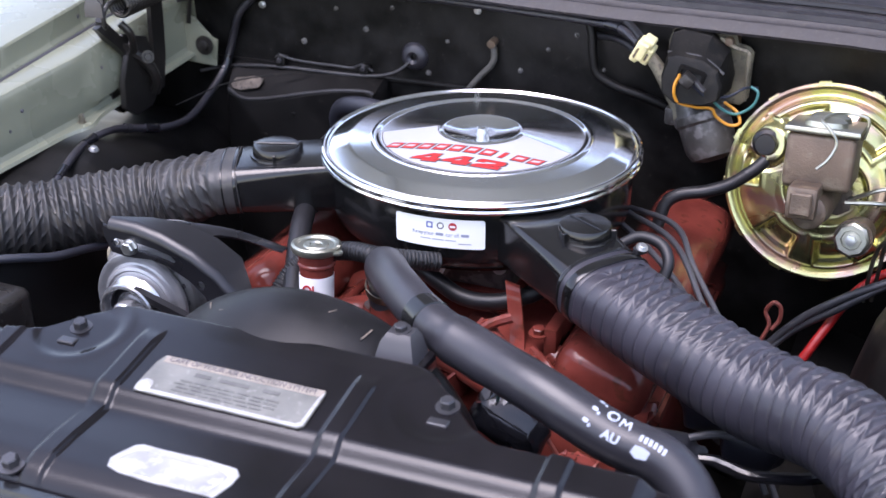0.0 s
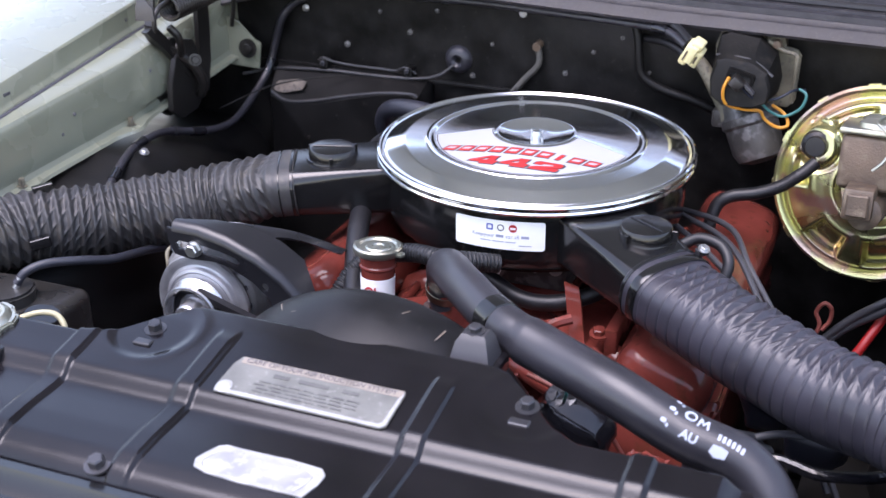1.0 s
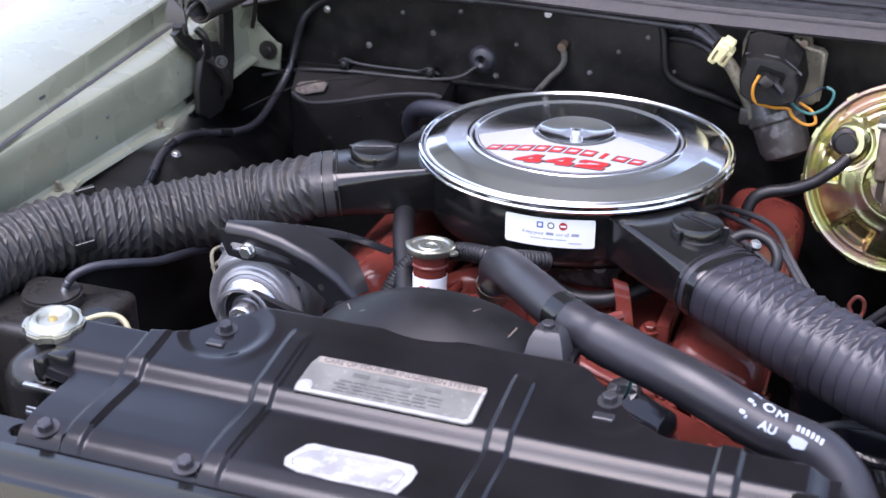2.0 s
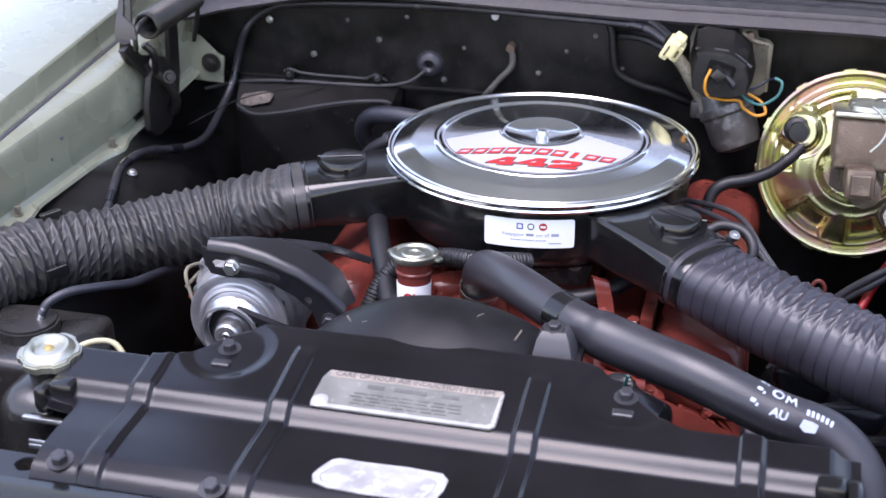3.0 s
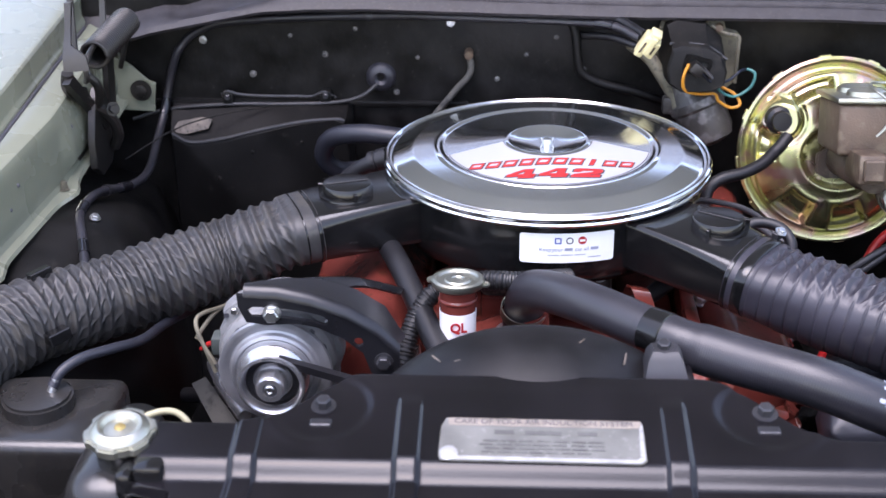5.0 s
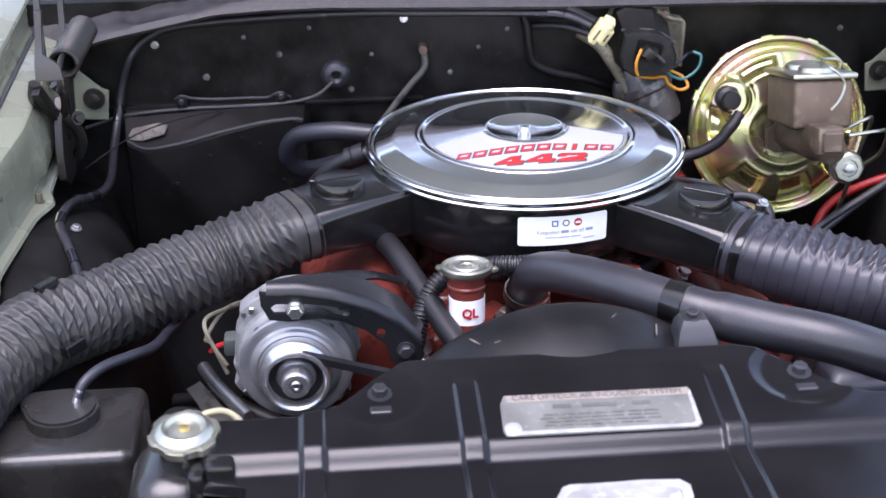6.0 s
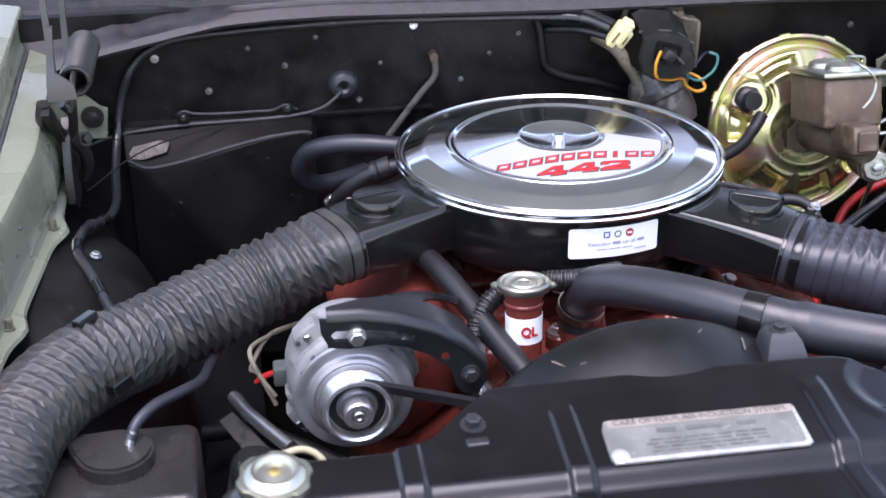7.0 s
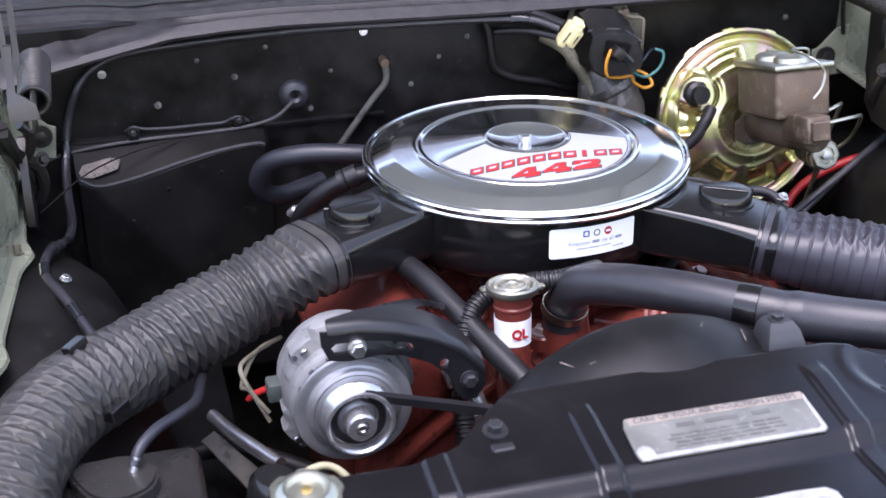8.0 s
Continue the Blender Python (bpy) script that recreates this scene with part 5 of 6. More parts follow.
con = thing("wire_connector", "cream plastic wire connector on a black harness", "connector", at=(0.137, 0.22, 1.0))
CM = Matrix.Translation((0.137, 0.222, 1.004)) @ Matrix.Rotation(radians(28), 4, "Y") @ Matrix.Rotation(radians(20), 4, "X")
CM = CM @ Matrix.Scale(0.92, 4)
under(part("shell", box(-0.013, -0.001, -0.012, 0.010, -0.022, 0.015, 0.003, 3, CM), M_yellow, con))
under(part("shell", box(0.001, 0.013, -0.010, 0.010, -0.018, 0.011, 0.003, 3, CM), M_yellow, con))
under(part("collar", box(-0.009, 0.008, -0.009, 0.009, 0.010, 0.023, 0.003, 3, CM), M_yellow, con))
under(part("latch", box(-0.004, 0.004, -0.015, -0.009, -0.012, 0.018, 0.001, 1, CM), M_yellow, con))
# brown strips on the shell stand in for the shade within its slots
under(part("slot", box(-0.0095, -0.0065, -0.0125, -0.0105, -0.014, 0.006, 0.0005, 1, CM), M_iron, con))
under(part("slot", box(0.0055, 0.0085, -0.0105, -0.0085, -0.010, 0.004, 0.0005, 1, CM), M_iron, con))
HARN = [[(0.125, 0.232, 1.008), (0.09, 0.262, 1.016), (0.03, 0.285, 1.015), (-0.06, 0.292, 1.016), (-0.2, 0.297, 1.018), (-0.34, 0.298, 1.014), (-0.435, 0.304, 1.005), (-0.472, 0.304, 0.992), (-0.490, 0.302, 0.978), (-0.502, 0.298, 0.961), (-0.515, 0.299, 0.924), (-0.523, 0.286, 0.884), (-0.526, 0.240, 0.855), (-0.524, 0.175, 0.838), (-0.530, 0.11, 0.845), (-0.548, 0.03, 0.868), (-0.552, -0.03, 0.868), (-0.530, -0.10, 0.868), (-0.500, -0.19, 0.855)],
        [(0.130, 0.230, 1.014), (0.10, 0.268, 1.022), (0.06, 0.29, 1.022)], [(0.126, 0.232, 0.996), (0.09, 0.27, 0.998), (0.05, 0.305, 0.990)]]
harn = thing("wire_harness", "black taped wire harness along the firewall and housing", "wire harness", at=HARN[0][5])
hline, hlen = resample(curve(HARN[0], 14), 400)
under(part("run", sweep(hline, 0.0055, 14), M_hose, harn))
for i in (14, 232, 300, 338, 372):
    under(part("tape_wrap", sweep(hline[i:i + 9], lambda k, l, b: 0.0066 + 0.0003 * math.sin(l * 900 + b), 14), M_tape, harn))
for i in (120, 318):
    t = (hline[i + 2] - hline[i - 2]).normalized()
    under(part("strap_clip", lathe([(0.0062, -0.004), (0.0072, -0.004), (0.0072, 0.004), (0.0062, 0.004)], 20, axis_to(hline[i], t), close=True), M_blackbolt, harn))
under(part("lead", pipe(HARN[1], 0.0055, 12), M_rubber, con))
under(part("lead", pipe(HARN[2], 0.0050, 12), M_rubber, con))


def wire(name, line, r, material, label, category="wire", n=8):
    return tagged(part(name, pipe(line, r, n), material), label, category)


wire("wire", [(0.187, 0.206, 0.982), (0.181, 0.205, 0.964), (0.185, 0.210, 0.945), (0.206, 0.219, 0.937), (0.226, 0.226, 0.935), (0.233, 0.229, 0.924), (0.249, 0.232, 0.914), (0.262, 0.235, 0.917), (0.256, 0.242, 0.929), (0.238, 0.250, 0.937)], 0.0021, M_orange, "orange wire looped under the wiper motor")
wire("wire", [(0.214, 0.212, 0.965), (0.224, 0.224, 0.950), (0.238, 0.233, 0.934), (0.256, 0.237, 0.928), (0.275, 0.240, 0.940), (0.280, 0.244, 0.957), (0.270, 0.25, 0.962)], 0.0019, M_teal, "teal wire under the wiper motor")
wire("wire", [(0.204, 0.206, 0.970), (0.222, 0.215, 0.953), (0.245, 0.235, 0.951), (0.262, 0.25, 0.959), (0.275, 0.27, 0.955)], 0.0018, M_navy, "dark blue wire under the wiper motor")
tagged(part("vent_tube", pipe([(-0.099, 0.304, 0.962), (-0.096, 0.303, 0.945), (-0.100, 0.302, 0.931), (-0.117, 0.301, 0.912), (-0.158, 0.300, 0.860), (-0.175, 0.299, 0.838)], 0.0046, 12), M_dustpipe), "grey vent tube from the firewall", "tube")
under(part("rusty_end", lathe([(0, 0), (0.006, 0), (0.006, 0.016), (0, 0.016)], 14, axis_to((-0.099, 0.312, 0.964), (0, -1, -0.1))), M_iron, fw))

# ---- heater case and lines on the firewall ----
heat = thing("heater_case", "black heater case on the firewall", "heater case", at=(-0.39, 0.28, 0.6))
hp0 = [(-0.514, 0.55), (-0.514, 0.855), (-0.486, 0.843), (-0.44, 0.849), (-0.38, 0.864), (-0.327, 0.875), (-0.282, 0.880), (-0.268, 0.876), (-0.262, 0.84), (-0.260, 0.55)]
rings = [[(x * s + (1 - s) * -0.39, y, z + (0.894 - z) * f if z > 0.8 else z) for x, z in hp0] for y, s, f in ((0.312, 1.01, 1.0), (0.292, 1.008, 0.6), (0.276, 1.0, 0.12), (0.271, 0.992, 0.0), (0.268, 0.975, -0.15))]
under(part("case", loft(rings, True, True), M_heater, heat, angle=25))
# tan patch on the sloping top of the case
under(part("tan_mark", slab([(-0.040, -0.006), (-0.030, 0.008), (0.006, 0.011), (0.018, 0.006), (0.012, -0.006), (-0.02, -0.011)], 0.0012, Matrix.Translation((-0.474, 0.2790, 0.8655)) @ Matrix.Rotation(radians(-6), 4, "Y") @ Matrix.Rotation(radians(56), 4, "X")), M_tan_mark, heat))
for x, z in ((-0.40, 0.83), (-0.33, 0.845), (-0.30, 0.79), (-0.45, 0.79)):
    under(part("rivet", lathe([(0, 0.003), (0.0025, 0.002), (0.003, 0), (0, 0)], 10, axis_to((x, 0.2685, z), (0, -1, 0))), M_dusty, heat))
# paler strip laid along the front edge, painting in its highlight
under(part("ledge_sheen", sweep(curve([(-0.512, 0.271, 0.855), (-0.486, 0.2705, 0.843), (-0.44, 0.2705, 0.849), (-0.38, 0.2705, 0.864), (-0.327, 0.2705, 0.875), (-0.282, 0.2705, 0.879), (-0.270, 0.271, 0.876)], 6), 0.0024, 8), M_line, heat))
tube = tagged(part("vacuum_line", pipe([(-0.57, 0.29, 0.87), (-0.52, 0.298, 0.882), (-0.436, 0.300, 0.889), (-0.36, 0.300, 0.890), (-0.29, 0.299, 0.893), (-0.25, 0.299, 0.902), (-0.225, 0.302, 0.920)], 0.0024, 10), M_line), "thin grey line clipped along the firewall", "tube")
tagged(part("vacuum_line", pipe([(-0.445, 0.304, 0.902), (-0.435, 0.300, 0.908), (-0.421, 0.303, 0.903), (-0.389, 0.305, 0.900), (-0.345, 0.305, 0.900), (-0.319, 0.305, 0.900), (-0.308, 0.302, 0.905), (-0.298, 0.300, 0.908), (-0.285, 0.304, 0.899)], 0.0020, 8), M_line), "thin grey line bent over two clips on the firewall", "tube")
for x, z in ((-0.436, 0.898), (-0.298, 0.901)):
    c = thing("line_clip", "small steel clip on the firewall line", "clip", "line clips", at=(x, 0.31, z))
    under(part("strap", box(x - 0.008, x + 0.008, 0.298, 0.313, z - 0.014, z + 0.008, 0.003), M_dusty, c))
    under(bolt("screw", (x, 0.299, z + 0.002), (0, -1, 0), 0.004, M_blackbolt, c, 1.2))
wire("cable", [(-0.56, 0.20, 0.845), (-0.50, 0.244, 0.872), (-0.44, 0.272, 0.884), (-0.38, 0.292, 0.889)], 0.0011, M_dusty, "thin cable crossing behind the hinge", "cable")
tagged(part("heater_hose", pipe([(-0.20, 0.26, 0.82), (-0.265, 0.215, 0.825), (-0.290, 0.20, 0.850), (-0.278, 0.185, 0.883), (-0.235, 0.165, 0.898), (-0.17, 0.15, 0.896), (-0.10, 0.15, 0.88)], 0.0125, 20), M_hose2), "curved dark blue-black rubber heater hose", "hose")
tagged(part("breather_hose", pipe([(-0.25, 0.10, 0.80), (-0.258, 0.085, 0.845), (-0.240, 0.065, 0.880), (-0.205, 0.052, 0.905), (-0.16, 0.045, 0.915)], 0.0100, 18), M_rubber), "black breather hose running under the lid", "hose")
tagged(part("hose_end", lathe([(0.0105, 0), (0.0135, 0), (0.0135, 0.006), (0.012, 0.008), (0.0135, 0.010), (0.0135, 0.024), (0.0105, 0.024)], 24, axis_to((-0.212, 0.054, 0.902), (0.85, -0.15, 0.35)), close=True), M_rubber), "ribbed rubber end on the breather hose", "hose fitting")
for k, (dx, dz) in enumerate(((0, 0), (0.02, -0.02))):
    tagged(part("vacuum_fitting", lathe([(0, 0), (0.006, 0), (0.006, 0.012), (0.004, 0.014), (0.004, 0.03), (0, 0.03)], 14, axis_to((-0.262 + dx, 0.13, 0.835 + dz), (0.4, -0.4, 0.5))), M_bright), "small bright metal hose fitting", "fitting", "fittings")

# ---- engine ----
eng = thing("engine", "red painted engine with valve covers and intake", "engine", at=(0, 0, 0.45))
under(part("block", box(-0.24, 0.24, -0.24, 0.28, 0.35, 0.68, 0.03), M_red, eng))
for s, at, lean, wide, y0, y1, up in ((-1, (-0.205, 0.03, 0.772), -38, 0.070, -0.262, 0.10, 0.048), (1, (0.214, 0.0, 0.772), 17, 0.054, -0.238, 0.25, 0.040)):
    vm = Matrix.Translation(at) @ Matrix.Rotation(radians(lean), 4, "Y")
    under(part("valve_cover", box(-wide, wide, y0, y1, -0.05, up, 0.030, 7, vm), M_red, eng))
    under(part("cover_flange", box(-wide - 0.012, wide + 0.012, y0 - 0.010, y1 + 0.01, -0.058, -0.048, 0.004, 2, vm), M_red, eng))
    under(part("cylinder_head", box(-wide - 0.02, wide + 0.02, y0, y1, -0.15, -0.058, 0.012, 2, vm), M_red, eng))
    for y in (-0.2, -0.05, 0.1):
        under(bolt("bolt", tuple(vm @ Vector((-s * (wide + 0.006), y, -0.048))), tuple(vm.to_3x3() @ Vector((0, 0, 1))), 0.007, M_red, eng))
# flanged end of the intake with its bolts, and the pressed edge of the valve cover
under(part("intake_shoulder", box(0.080, 0.150, -0.238, 0.0, 0.735, 0.793, 0.016, 5), M_red, eng))
under(part("flange", box(0.148, 0.163, -0.205, 0.05, 0.785, 0.822, 0.003, 2), M_red, eng))
for y in (-0.126, -0.04):
    under(bolt("bolt", (0.171, y, 0.812), (0.2, -0.3, 1), 0.0075, M_steelred, eng))
man = under(part("intake_manifold", box(-0.095, 0.095, -0.235, 0.20, 0.68, 0.775, 0.018, 3), M_red, eng))
for k, y in enumerate((-0.17, -0.085, 0.0, 0.09)):
    for s in (-1, 1):
        under(part("runner", pipe([(s * 0.05, y * 0.75, 0.768), (s * 0.10, y, 0.770), (s * 0.15, y * 1.05, 0.748)], 0.022, 14), M_red, man))
under(part("carburettor_pad", box(-0.075, 0.075, -0.105, 0.10, 0.77, 0.80, 0.006), M_red, man))
th = under(part("thermostat_housing", lathe([(0.0, 0.0), (0.036, 0.0), (0.036, 0.010), (0.030, 0.016), (0.027, 0.045), (0.0245, 0.060), (0.0245, 0.075), (0.0, 0.075)], 32, axis_to((-0.022, -0.206, 0.770), (-0.04, -0.08, 1))), M_red, eng))
for x, y in ((-0.048, -0.206), (0.030, -0.225)):
    under(part("ear", lathe([(0, 0), (0.014, 0), (0.014, 0.014), (0.012, 0.016), (0, 0.016)], 20, pose(x, y, 0.796 if x < 0 else 0.772)), M_red, th))
    under(bolt("bolt", (x, y, 0.812 if x < 0 else 0.788), (0, 0, 1), 0.008, M_red if x > 0 else M_steelred, th))
under(part("strap", solid(loft([[(p.x - 0.010, p.y + 0.003, p.z), (p.x + 0.009, p.y - 0.004, p.z)] for p in curve([(0.094, -0.135, 0.815), (0.095, -0.150, 0.840), (0.099, -0.164, 0.846), (0.104, -0.174, 0.836), (0.109, -0.182, 0.818), (0.116, -0.195, 0.80), (0.125, -0.22, 0.785)], 6)]), 0.002), M_red, eng, angle=60))
under(part("front_cover", box(-0.16, 0.16, -0.30, -0.23, 0.42, 0.66, 0.02, 3), M_red, eng))
rng = random.Random(5)
for p, r in (((0.12, -0.270, 0.765), 0.016), ((0.15, -0.235, 0.786), 0.014), ((0.060, -0.262, 0.760), 0.016), ((-0.13, -0.27, 0.74), 0.018)):
    d = (rng.uniform(-0.4, 0.5), -0.5, 0.8)
    lump = box(-r * 1.2, r * 1.1, -r, r, -r * 1.2, r * 0.8, r * 0.7, 5, axis_to(p, d) @ Matrix.Rotation(rng.uniform(0, 3), 4, "Z"))
    for v in lump.verts:
        v.co += Vector((noise.noise(v.co * 90), noise.noise(v.co * 90 + Vector((9, 0, 0))), noise.noise(v.co * 90 + Vector((0, 9, 0))))) * r * 0.55
    under(part("casting", lump, M_red, eng, angle=50))
    if rng.random() < 0.4:
        under(bolt("bolt", tuple(Vector(p) + Vector(d).normalized() * r * 0.7), d, r * 0.36, M_red, eng))
for a, b, w in (((0.14, -0.215, 0.800), (0.19, -0.255, 0.775), 0.005), ((0.07, -0.225, 0.800), (0.11, -0.20, 0.825), 0.006)):
    under(part("rib", pipe([a, tuple((Vector(a) + Vector(b)) / 2 + Vector((0, 0, 0.006))), b], w, 8), M_red, eng))
# smooth front face of the right head with its rolled edge, and the torn red gasket at its foot
face = loft([[(x, -0.262 - 0.18 * (x - 0.08) - bulge, z) for z, bulge in ((0.782 - 0.30 * max(0, x - 0.13), -0.006), (0.770 - 0.30 * max(0, x - 0.13), 0.0), (0.72, 0.008), (0.66, 0.012))] for x in (0.07, 0.11, 0.16, 0.21, 0.255, 0.275, 0.285)])
under(part("head_face", solid(face, 0.006), M_red, eng, angle=60))
under(part("face_edge", sweep(curve([(0.098, -0.312, 0.815), (0.130, -0.315, 0.806), (0.158, -0.322, 0.795), (0.182, -0.325, 0.783), (0.199, -0.328, 0.764), (0.214, -0.33, 0.742)], 5), 0.0022, 8), M_redmetal, eng))
for p, r, sd in (((0.246, -0.375, 0.782), 0.013, 8), ((0.228, -0.362, 0.774), 0.010, 5), ((0.222, -0.239, 0.713), 0.026, 9), ((0.246, -0.228, 0.728), 0.020, 2), ((0.262, -0.215, 0.745), 0.016, 6)):
    crush = box(-r, r, -r * 0.8, r * 0.8, -r * 0.7, r * 0.7, r * 0.5, 6)
    for v in crush.verts:
        q = v.co * (1.1 / r) + Vector((sd, 0, 0))
        v.co += Vector((noise.noise(q * 2), noise.noise(q * 2 + Vector((9, 0, 0))), noise.noise(q * 2 + Vector((0, 9, 0))))) * r * 0.6
    crush.transform(Matrix.Translation(p))
    under(part("crumpled_gasket", crush, M_red, eng, angle=30))
under(part("coolant_bypass", pipe([(0.03, -0.225, 0.775), (0.07, -0.262, 0.792), (0.115, -0.275, 0.782), (0.16, -0.262, 0.772)], 0.0115, 16), M_red, eng))
rng2 = random.Random(11)
for k in range(15):
    x = rng2.uniform(0.02, 0.17)
    y = -0.17 - 0.36 * x + rng2.uniform(-0.055, 0.03)
    z = 0.815 - 0.16 * max(0, x - 0.06) + rng2.uniform(-0.035, 0.008)
    d = (rng2.uniform(-0.4, 0.4), rng2.uniform(-0.8, -0.1), 1)
    z -= 0.012
    w, t, h = rng2.uniform(0.012, 0.030), rng2.uniform(0.008, 0.018), rng2.uniform(0.010, 0.022)
    lug = box(-w, w, -t, t, -h, h * 0.5, min(t, h * 0.6) * 0.95, 5, axis_to((x, y, z), d) @ Matrix.Rotation(rng2.uniform(0, 3.1), 4, "Z"))
    for v in lug.verts:
        v.co += Vector((noise.noise(v.co * 75), noise.noise(v.co * 75 + Vector((9, 0, 0))), noise.noise(v.co * 75 + Vector((0, 9, 0))))) * 0.005
    under(part("lug", lug, M_red, eng, angle=45))
    if k % 3 == 0:
        under(bolt("bolt", tuple(Vector((x, y, z)) + Vector(d).normalized() * h * 0.5), d, 0.0062, M_red, eng))
for k in range(3):
    a = Vector((rng2.uniform(0.03, 0.2), rng2.uniform(-0.26, -0.19), 0.815))
    b = a + Vector((rng2.uniform(-0.06, 0.07), rng2.uniform(-0.06, 0.02), rng2.uniform(-0.06, -0.01)))
    under(part("cast_web", solid(loft([[p, p + Vector((0.0, 0.006, -0.035))] for p in curve([a, (a + b) / 2 + Vector((0.004, 0.004, 0.006)), b], 5)]), 0.004), M_red, eng, angle=40))
under(bolt("bolt", (0.105, -0.25, 0.822), (0, -0.4, 1), 0.0075, M_red, eng))
under(bolt("bolt", (0.142, -0.20, 0.812), (0, -0.1, 1), 0.0075, M_red, eng))
under(part("water_pump", lathe([(0, 0), (0.07, 0), (0.07, 0.03), (0.05, 0.05), (0.03, 0.08), (0, 0.08)], 32, axis_to((0, -0.29, 0.64), (0, -1, 0))), M_red, eng))
carb = thing("carburettor", "dull alloy carburettor under the air cleaner", "carburettor", at=(0, 0, 0.80))
under(part("bowl", box(-0.075, 0.075, -0.10, 0.095, 0.798, 0.845, 0.008), M_dullalu, carb))
under(part("choke", lathe([(0, 0), (0.016, 0), (0.018, 0.012), (0.012, 0.016), (0, 0.016)], 20, axis_to((-0.02, -0.10, 0.825), (0, -1, 0))), M_white, carb))
under(part("cover", lathe([(0, 0), (0.012, 0), (0.012, 0.02), (0, 0.02)], 20, axis_to((-0.055, -0.10, 0.832), (0, -1, 0.1))), M_white, carb))
for x in (0.015, 0.035, 0.06):
    under(bolt("screw", (x, -0.10, 0.83), (0, -1, 0.2), 0.006, M_steel, carb))
tagged(part("fuel_hose", pipe([(-0.06, -0.12, 0.838), (0.0, -0.150, 0.828), (0.036, -0.160, 0.817), (0.070, -0.155, 0.814), (0.106, -0.143, 0.822), (0.138, -0.122, 0.836), (0.17, -0.09, 0.845)], 0.0095, 18), M_rubber), "black hose curving under the air cleaner", "hose")
tagged(part("fuel_filter", lathe([(0, 0), (0.010, 0.0), (0.017, 0.010), (0.0175, 0.045), (0.014, 0.052), (0.012, 0.056), (0.016, 0.060), (0.016, 0.078), (0.006, 0.092), (0, 0.092)], 32, axis_to((-0.132, -0.262, 0.735), (-0.22, 0.30, 0.75))), M_bright), "bright metal canister filter behind the bracket", "filter")
tagged(part("hose_clamp", lathe([(0.0236, -0.005), (0.0248, -0.005), (0.0248, 0.005), (0.0236, 0.005)], 32, axis_to((-0.0275, -0.2155, 0.844), (0.1, -0.3, 0.9)), close=True), M_zinc), "zinc hose clamp on the radiator hose", "clamp")
wire("clamp_tail", [(-0.036, -0.228, 0.868), (-0.040, -0.240, 0.876), (-0.030, -0.252, 0.884), (-0.018, -0.258, 0.889)], 0.0015, M_zinc, "bent steel wire tail of a hose clamp", "clamp")
wire("wire", [(0.045, -0.275, 0.862), (0.050, -0.285, 0.874), (0.062, -0.290, 0.870), (0.064, -0.295, 0.855)], 0.0016, M_teal, "short green wire beside the radiator hose")

# plug leads and lines beside the right valve cover
for k, line in enumerate((((0.16, 0.02, 0.86), (0.225, -0.06, 0.862), (0.285, -0.13, 0.845), (0.345, -0.19, 0.79), (0.40, -0.24, 0.70)), ((0.17, 0.05, 0.855), (0.245, -0.03, 0.862), (0.30, -0.12, 0.835), (0.355, -0.17, 0.77), (0.41, -0.22, 0.68)), ((0.15, 0.08, 0.85), (0.235, 0.01, 0.866), (0.275, -0.06, 0.85), (0.33, -0.11, 0.79), (0.38, -0.16, 0.70)))):
    tagged(part("spark_plug_lead", pipe(line, 0.0036, 10), M_lead), "grey spark plug lead over the valve cover", "lead", "spark plug leads")
tagged(part("vacuum_hose", pipe([(0.205, -0.125, 0.895), (0.225, -0.118, 0.905), (0.250, -0.124, 0.903), (0.262, -0.138, 0.890), (0.258, -0.150, 0.870)], 0.0062, 14), M_rubber), "short bent black vacuum hose behind the snorkel", "hose")
wire("dipstick_handle", [(0.338, 0.07, 0.70), (0.346, 0.078, 0.722), (0.340, 0.083, 0.737), (0.348, 0.086, 0.749), (0.357, 0.086, 0.743), (0.357, 0.083, 0.728), (0.349, 0.078, 0.716)], 0.0027, M_redmetal, "looped red wire dipstick handle", "dipstick", 10)
wire("battery_cable", [(0.36, 0.06, 0.62), (0.40, 0.09, 0.70), (0.444, 0.15, 0.759), (0.51, 0.15, 0.800), (0.60, 0.14, 0.815), (0.70, 0.10, 0.81)], 0.0060, M_redwire, "thick red battery cable along the wheel housing", "cable", 14)
for k in range(2):
    wire("cable", [(0.30, 0.05 + 0.02 * k, 0.62), (0.36, 0.10, 0.695 + 0.008 * k), (0.42, 0.10, 0.747 + 0.012 * k), (0.50, 0.12, 0.80), (0.60, 0.16, 0.84)], 0.0052, M_lead, "grey cable below the brake booster", "cable", 12)
tagged(part("steering_box", lathe([(0, 0), (0.05, 0), (0.055, 0.02), (0.05, 0.06), (0.03, 0.08), (0, 0.082)], 28, axis_to((0.33, 0.05, 0.56), (0.1, -0.4, 0.9))), M_black), "black steering gear below the booster", "steering gear")
# harness ends in front of the right cylinder head
lump = box(-0.042, 0.036, -0.024, 0.024, -0.022, 0.022, 0.018, 4)
for v in lump.verts:
    v.co += Vector((noise.noise(v.co * 70), noise.noise(v.co * 70 + Vector((5, 0, 0))), noise.noise(v.co * 70 + Vector((0, 5, 0))))) * 0.007
lump.transform(axis_to((0.160, -0.335, 0.782), (0.3, -0.5, 0.8)) @ Matrix.Rotation(radians(-40), 4, "Z"))
tape = thing("taped_connector", "glossy black taped connector on the engine front", "connector", at=(0.160, -0.335, 0.782))
under(part("body", lump, M_tape, tape, angle=60))
